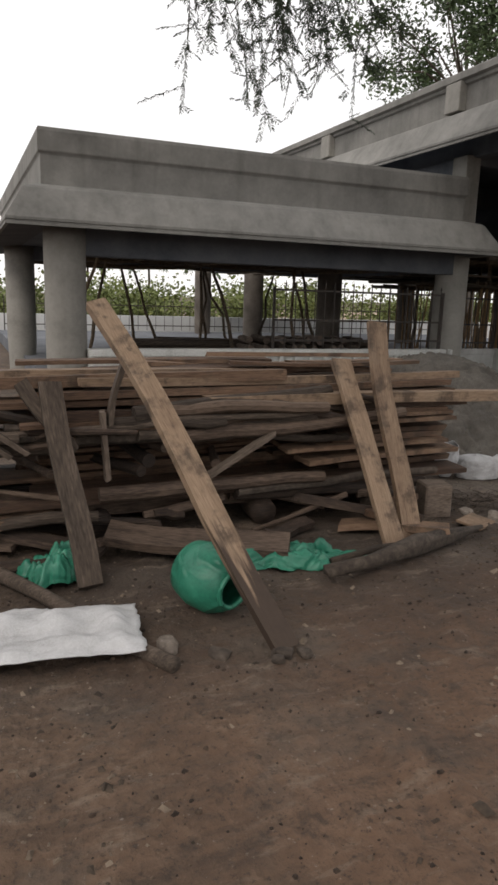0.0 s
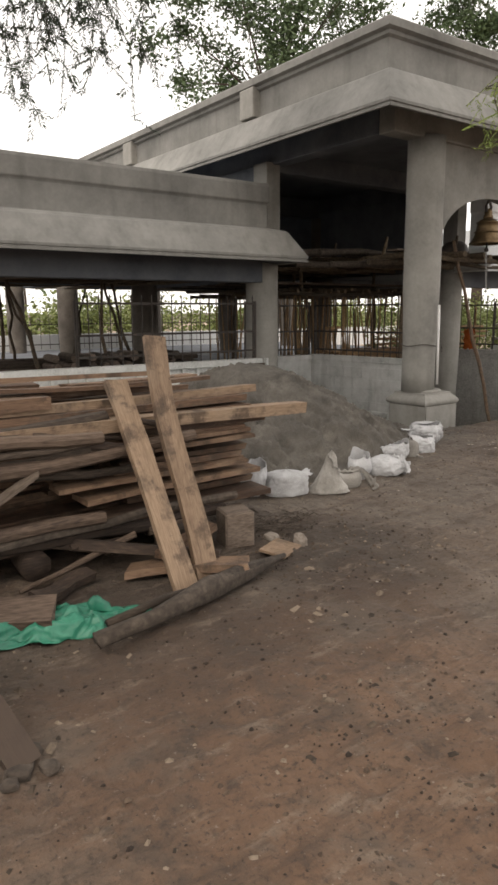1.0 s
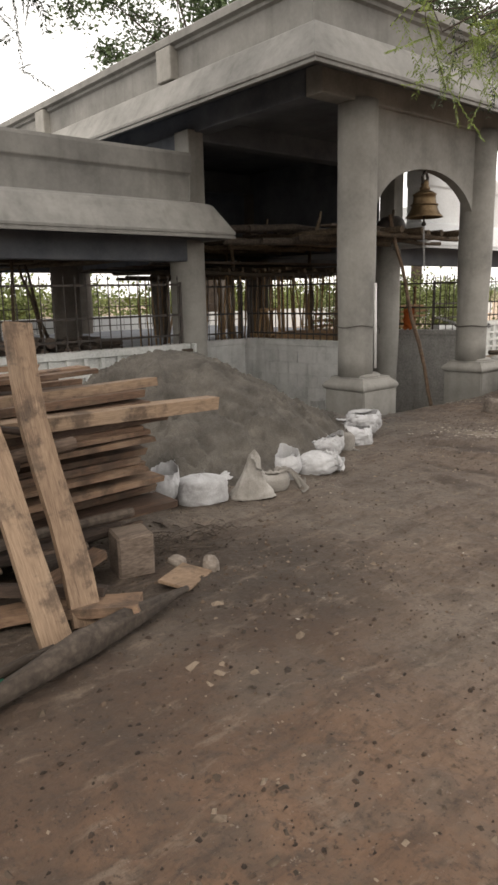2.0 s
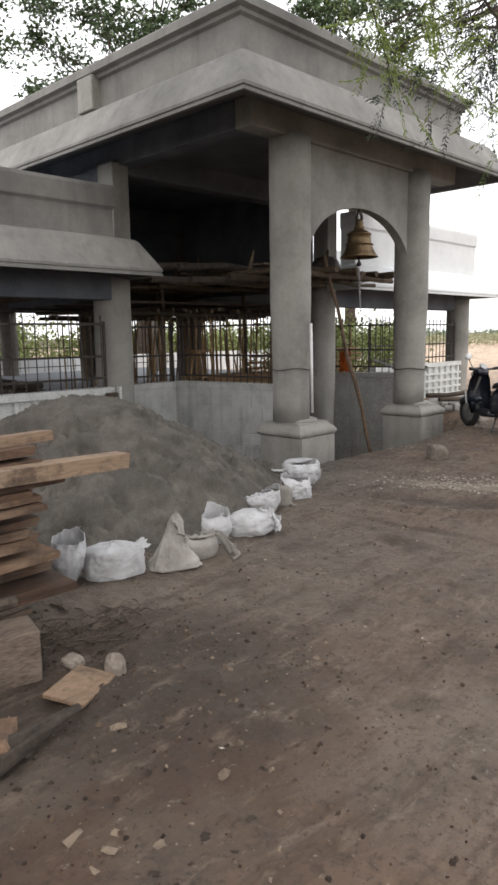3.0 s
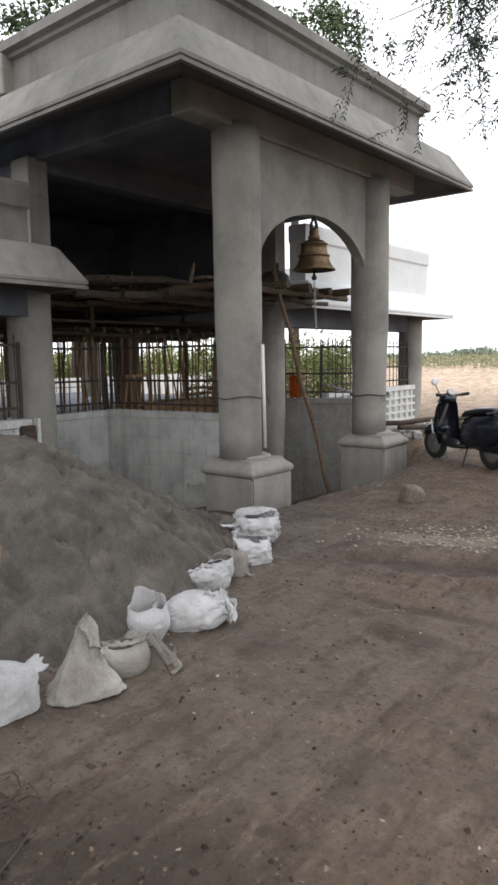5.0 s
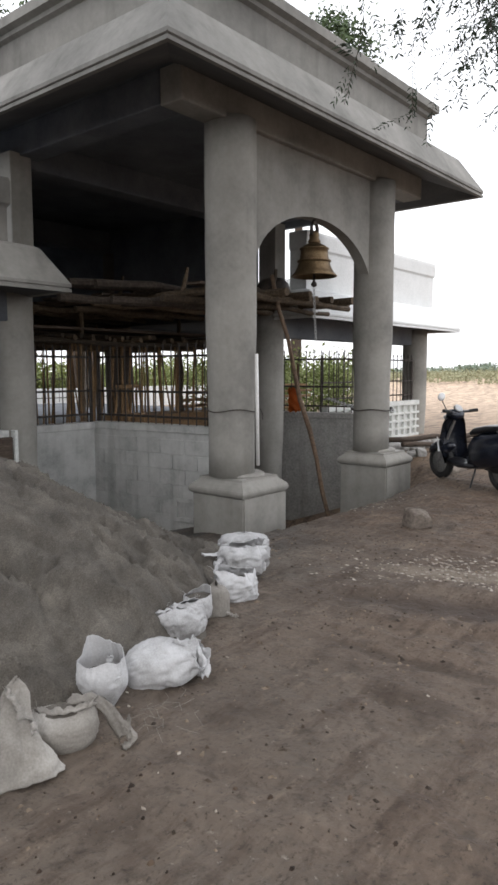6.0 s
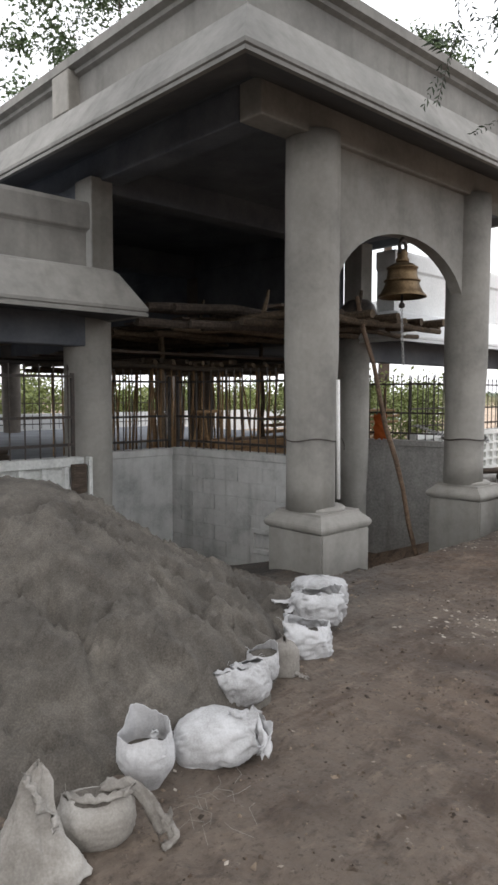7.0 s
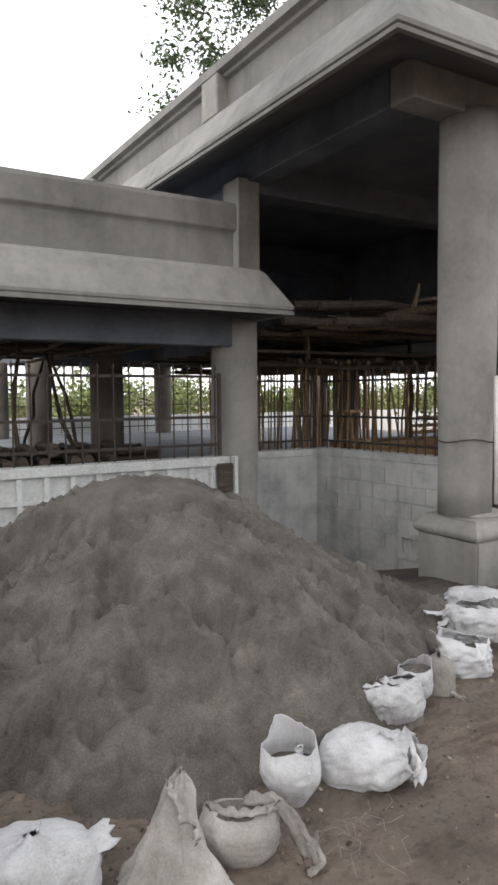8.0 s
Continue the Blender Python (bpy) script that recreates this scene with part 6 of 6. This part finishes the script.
leaves(60000, far_place, 0.24, q, BUSH, bush, "foliage", 1.6)
distant = thing("distant_trees", "hazy line of distant trees beyond the sandy rise", "trees", kind="stuff")
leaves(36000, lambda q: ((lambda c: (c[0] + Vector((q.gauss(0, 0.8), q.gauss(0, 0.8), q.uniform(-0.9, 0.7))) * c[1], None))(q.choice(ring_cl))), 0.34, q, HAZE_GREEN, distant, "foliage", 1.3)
scrub_cl = []
for i in range(1500):
    x, y = q.uniform(50, 90), q.uniform(4, 52)
    scrub_cl.append((Vector((x, y, ground_z(x, y) + 0.15)), q.uniform(0.3, 0.9)))
scrub = thing("scrub", "low grey-green scrub on the sandy rise", "scrub", kind="stuff")
leaves(60000, lambda q: ((lambda c: (c[0] + Vector((q.gauss(0, 0.8), q.gauss(0, 0.8), abs(q.gauss(0, 0.3)))) * c[1], None))(q.choice(scrub_cl))), 0.17, q, SCRUB, scrub, "foliage", 1.4)


hedge_cl = []
for i in range(46):
    x = q.uniform(19.0, 25.0)
    y = 11.8 + (x - 19) * 0.5 + q.uniform(0, 5.5)
    for k in range(3):
        hedge_cl.append((Vector((x + q.uniform(-.5, .5), y, (1.55 + 0.5 * noise.noise((x, y, 3))) * (k + 0.8) / 3)), q.uniform(0.5, 0.9)))
hedge = thing("shrubs", "green shrubs growing behind the hall", "shrubs", kind="stuff")
leaves(15000, lambda q: ((lambda c: (c[0] + Vector((q.gauss(0, 0.5), q.gauss(0, 0.5), q.gauss(0, 0.35))) * c[1], None))(q.choice(hedge_cl))), 0.13, q, BUSH, hedge, "foliage", 1.8)


def palm(x, y, h, seed):
    q = random.Random(seed)
    ob = thing("palm_tree", "distant coconut palm above the bushes", "palm tree", (x, y, 0.3), group="distant palms")
    part("trunk", tube([(0, 0, 0), (0.15, 0, h * 0.5), (0.1, 0.1, h)], [0.2, 0.15, 0.12], 8), BARK, ob)
    verts, faces = [], []
    for i in range(18):
        a, lift = q.uniform(0, 6.28), q.uniform(-0.2, 0.9)
        for s in range(10):
            t = s / 10
            px = 2.4 * t
            pz = h + lift * 1.8 * t - 1.9 * t * t
            c_, s_ = math.cos(a), math.sin(a)
            for side in (-1, 1):
                k = len(verts)
                w_ = 0.75 * (1 - 0.6 * t)
                verts += [(px * c_ + 0.1, px * s_ + 0.1, pz), ((px + 0.2) * c_ + 0.1, (px + 0.2) * s_ + 0.1, pz), ((px + 0.35) * c_ - side * w_ * s_ + 0.1, (px + 0.35) * s_ + side * w_ * c_ + 0.1, pz - 0.45)]
                faces.append((k, k + 1, k + 2))
    raw("fronds", verts, faces, LEAF_DARK, ob)


palm(21.5, 84.0, 5.6, 61)
palm(27.5, 82.0, 5.2, 62)
palm(14.5, 86.0, 5.0, 63)


def frond_leaves(rachis, q, leaflet, gap, out):
    """Paired leaflets along a drooping stalk."""
    for a, b in zip(rachis, rachis[1:]):
        d = b - a
        n = max(1, int(d.length / gap))
        side = d.cross(Vector((q.gauss(0, .5), q.gauss(0, .5), 1))).normalized()
        for k in range(n):
            p = a.lerp(b, k / n)
            for s in (-1, 1):
                v = (side * s + d.normalized() * 0.6 + Vector((0, 0, -0.35)) + Vector((q.gauss(0, .2), q.gauss(0, .2), q.gauss(0, .2)))).normalized()
                out.append((p + v * leaflet * 0.5, v * leaflet))


def hanging_tree(base, limbs_to, n_twigs, reach, drop, leaflet, gap, mat, label, seed, trunk_h, box_lo, box_hi):
    q = random.Random(seed)
    ob = thing("overhanging_tree", label, "tree", base)
    o = Vector(base)
    part("trunk", tube([(0, 0, -0.3), (0.05, 0.1, trunk_h * 0.5), (0.2, 0.2, trunk_h)], [0.34, 0.27, 0.2], 14, None, 0.3), BARK, ob, "", True)
    wood = bmesh.new()
    sprays = []
    for t in limbs_to:
        t = Vector(t) - o
        start = Vector((0.2, 0.2, trunk_h))
        mid = start.lerp(t, 0.5) + Vector((0, 0, 0.9))
        tube([start, start.lerp(mid, 0.5) + Vector((0, 0, 0.3)), mid, mid.lerp(t, 0.5) + Vector((0, 0, 0.15)), t], [0.14, 0.11, 0.08, 0.05, 0.02], 8, wood, 0.2)
        for i in range(n_twigs):
            a = Vector((q.uniform(box_lo[0], box_hi[0]), q.uniform(box_lo[1], box_hi[1]), q.uniform(box_lo[2], box_hi[2]))) - o
            a = a.lerp(t, 0.35)
            b = a + Vector((q.gauss(0, reach), q.gauss(0, reach), -q.uniform(0.2, 1.0) * drop))
            c = a.lerp(b, 0.5) + Vector((q.gauss(0, .08), q.gauss(0, .08), 0.12))
            tube([mid.lerp(t, q.uniform(0.4, 1)), a + Vector((0, 0, 0.08)), c, b], [0.006, 0.005, 0.003, 0.0015], 4, wood)
            frond_leaves([a, c, b], q, leaflet, gap, sprays)
            for k in range(5):
                p = a.lerp(b, q.random())
                e = p + Vector((q.gauss(0, .16), q.gauss(0, .16), q.uniform(-.28, .02)))
                frond_leaves([p, e], q, leaflet, gap, sprays)
    part("branchwork", wood, BARK, ob)
    it = iter(sprays)
    leaves(len(sprays), lambda q: next(it), leaflet, q, mat, ob, "crown", 3.6)
    return ob


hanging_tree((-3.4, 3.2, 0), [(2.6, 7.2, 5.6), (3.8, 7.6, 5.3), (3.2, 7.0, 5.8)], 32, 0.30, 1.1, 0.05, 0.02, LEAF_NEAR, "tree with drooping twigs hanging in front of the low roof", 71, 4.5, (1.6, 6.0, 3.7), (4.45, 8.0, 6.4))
hanging_tree((6.4, -2.8, 0), [(4.2, 2.3, 2.5), (5.0, 2.7, 2.9)], 7, 0.22, 0.25, 0.022, 0.012, LEAF_LIME, "tree with feathery yellow-green leaves reaching over the yard", 72, 3.6, (3.6, 1.9, 2.1), (5.0, 3.0, 2.8))
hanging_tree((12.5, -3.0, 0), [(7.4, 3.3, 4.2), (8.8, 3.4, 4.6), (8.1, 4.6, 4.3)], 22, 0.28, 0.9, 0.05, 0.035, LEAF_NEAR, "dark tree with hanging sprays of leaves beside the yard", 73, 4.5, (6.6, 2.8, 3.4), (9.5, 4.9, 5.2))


# unseen crowns added high over the camera to shade the yard
def high_crown(base, centre, radii, seed):
    tree("unseen_shade_tree", base, 7.5, centre, radii, 60, 15000, 0.30, 1.5, LEAF_DARK, "unseen broad tree added to shade the yard", seed, 0.3)


high_crown((-4.5, -1.5, 0), (0.8, 2.2, 9.4), (5.2, 4.2, 1.4), 81)
high_crown((6.0, -6.0, 0), (5.4, -0.8, 9.4), (3.6, 3.0, 1.4), 82)

# ---- single blocks of the porch walls ----
for (wall, m, length), mat in BLOCK_WALLS[1:2]:
    bw, bh = 0.42, 0.205
    shared = {}
    row = 0
    z = -0.92
    while z + bh < 0.60:
        x = -(row % 2) * bw / 2
        while x < length - 0.02:
            x0, x1 = max(x, 0.0), min(x + bw, length)
            if x1 - x0 > 0.06:
                key = round(x1 - x0, 3)
                if key not in shared:
                    ob = part("block", box(0.004, key - 0.004, 0.002, 0.014, 0.004, bh - 0.004, 0.004), mat, wall)
                    shared[key] = ob.data
                else:
                    ob = new("block", shared[key])
                    ob.parent = wall
                ob.matrix_basis = m @ pose(x0, rnd.uniform(-0.006, 0.003), z, rnd.uniform(-0.6, 0.6), 0, 0)
            x += bw
        z += bh
        row += 1
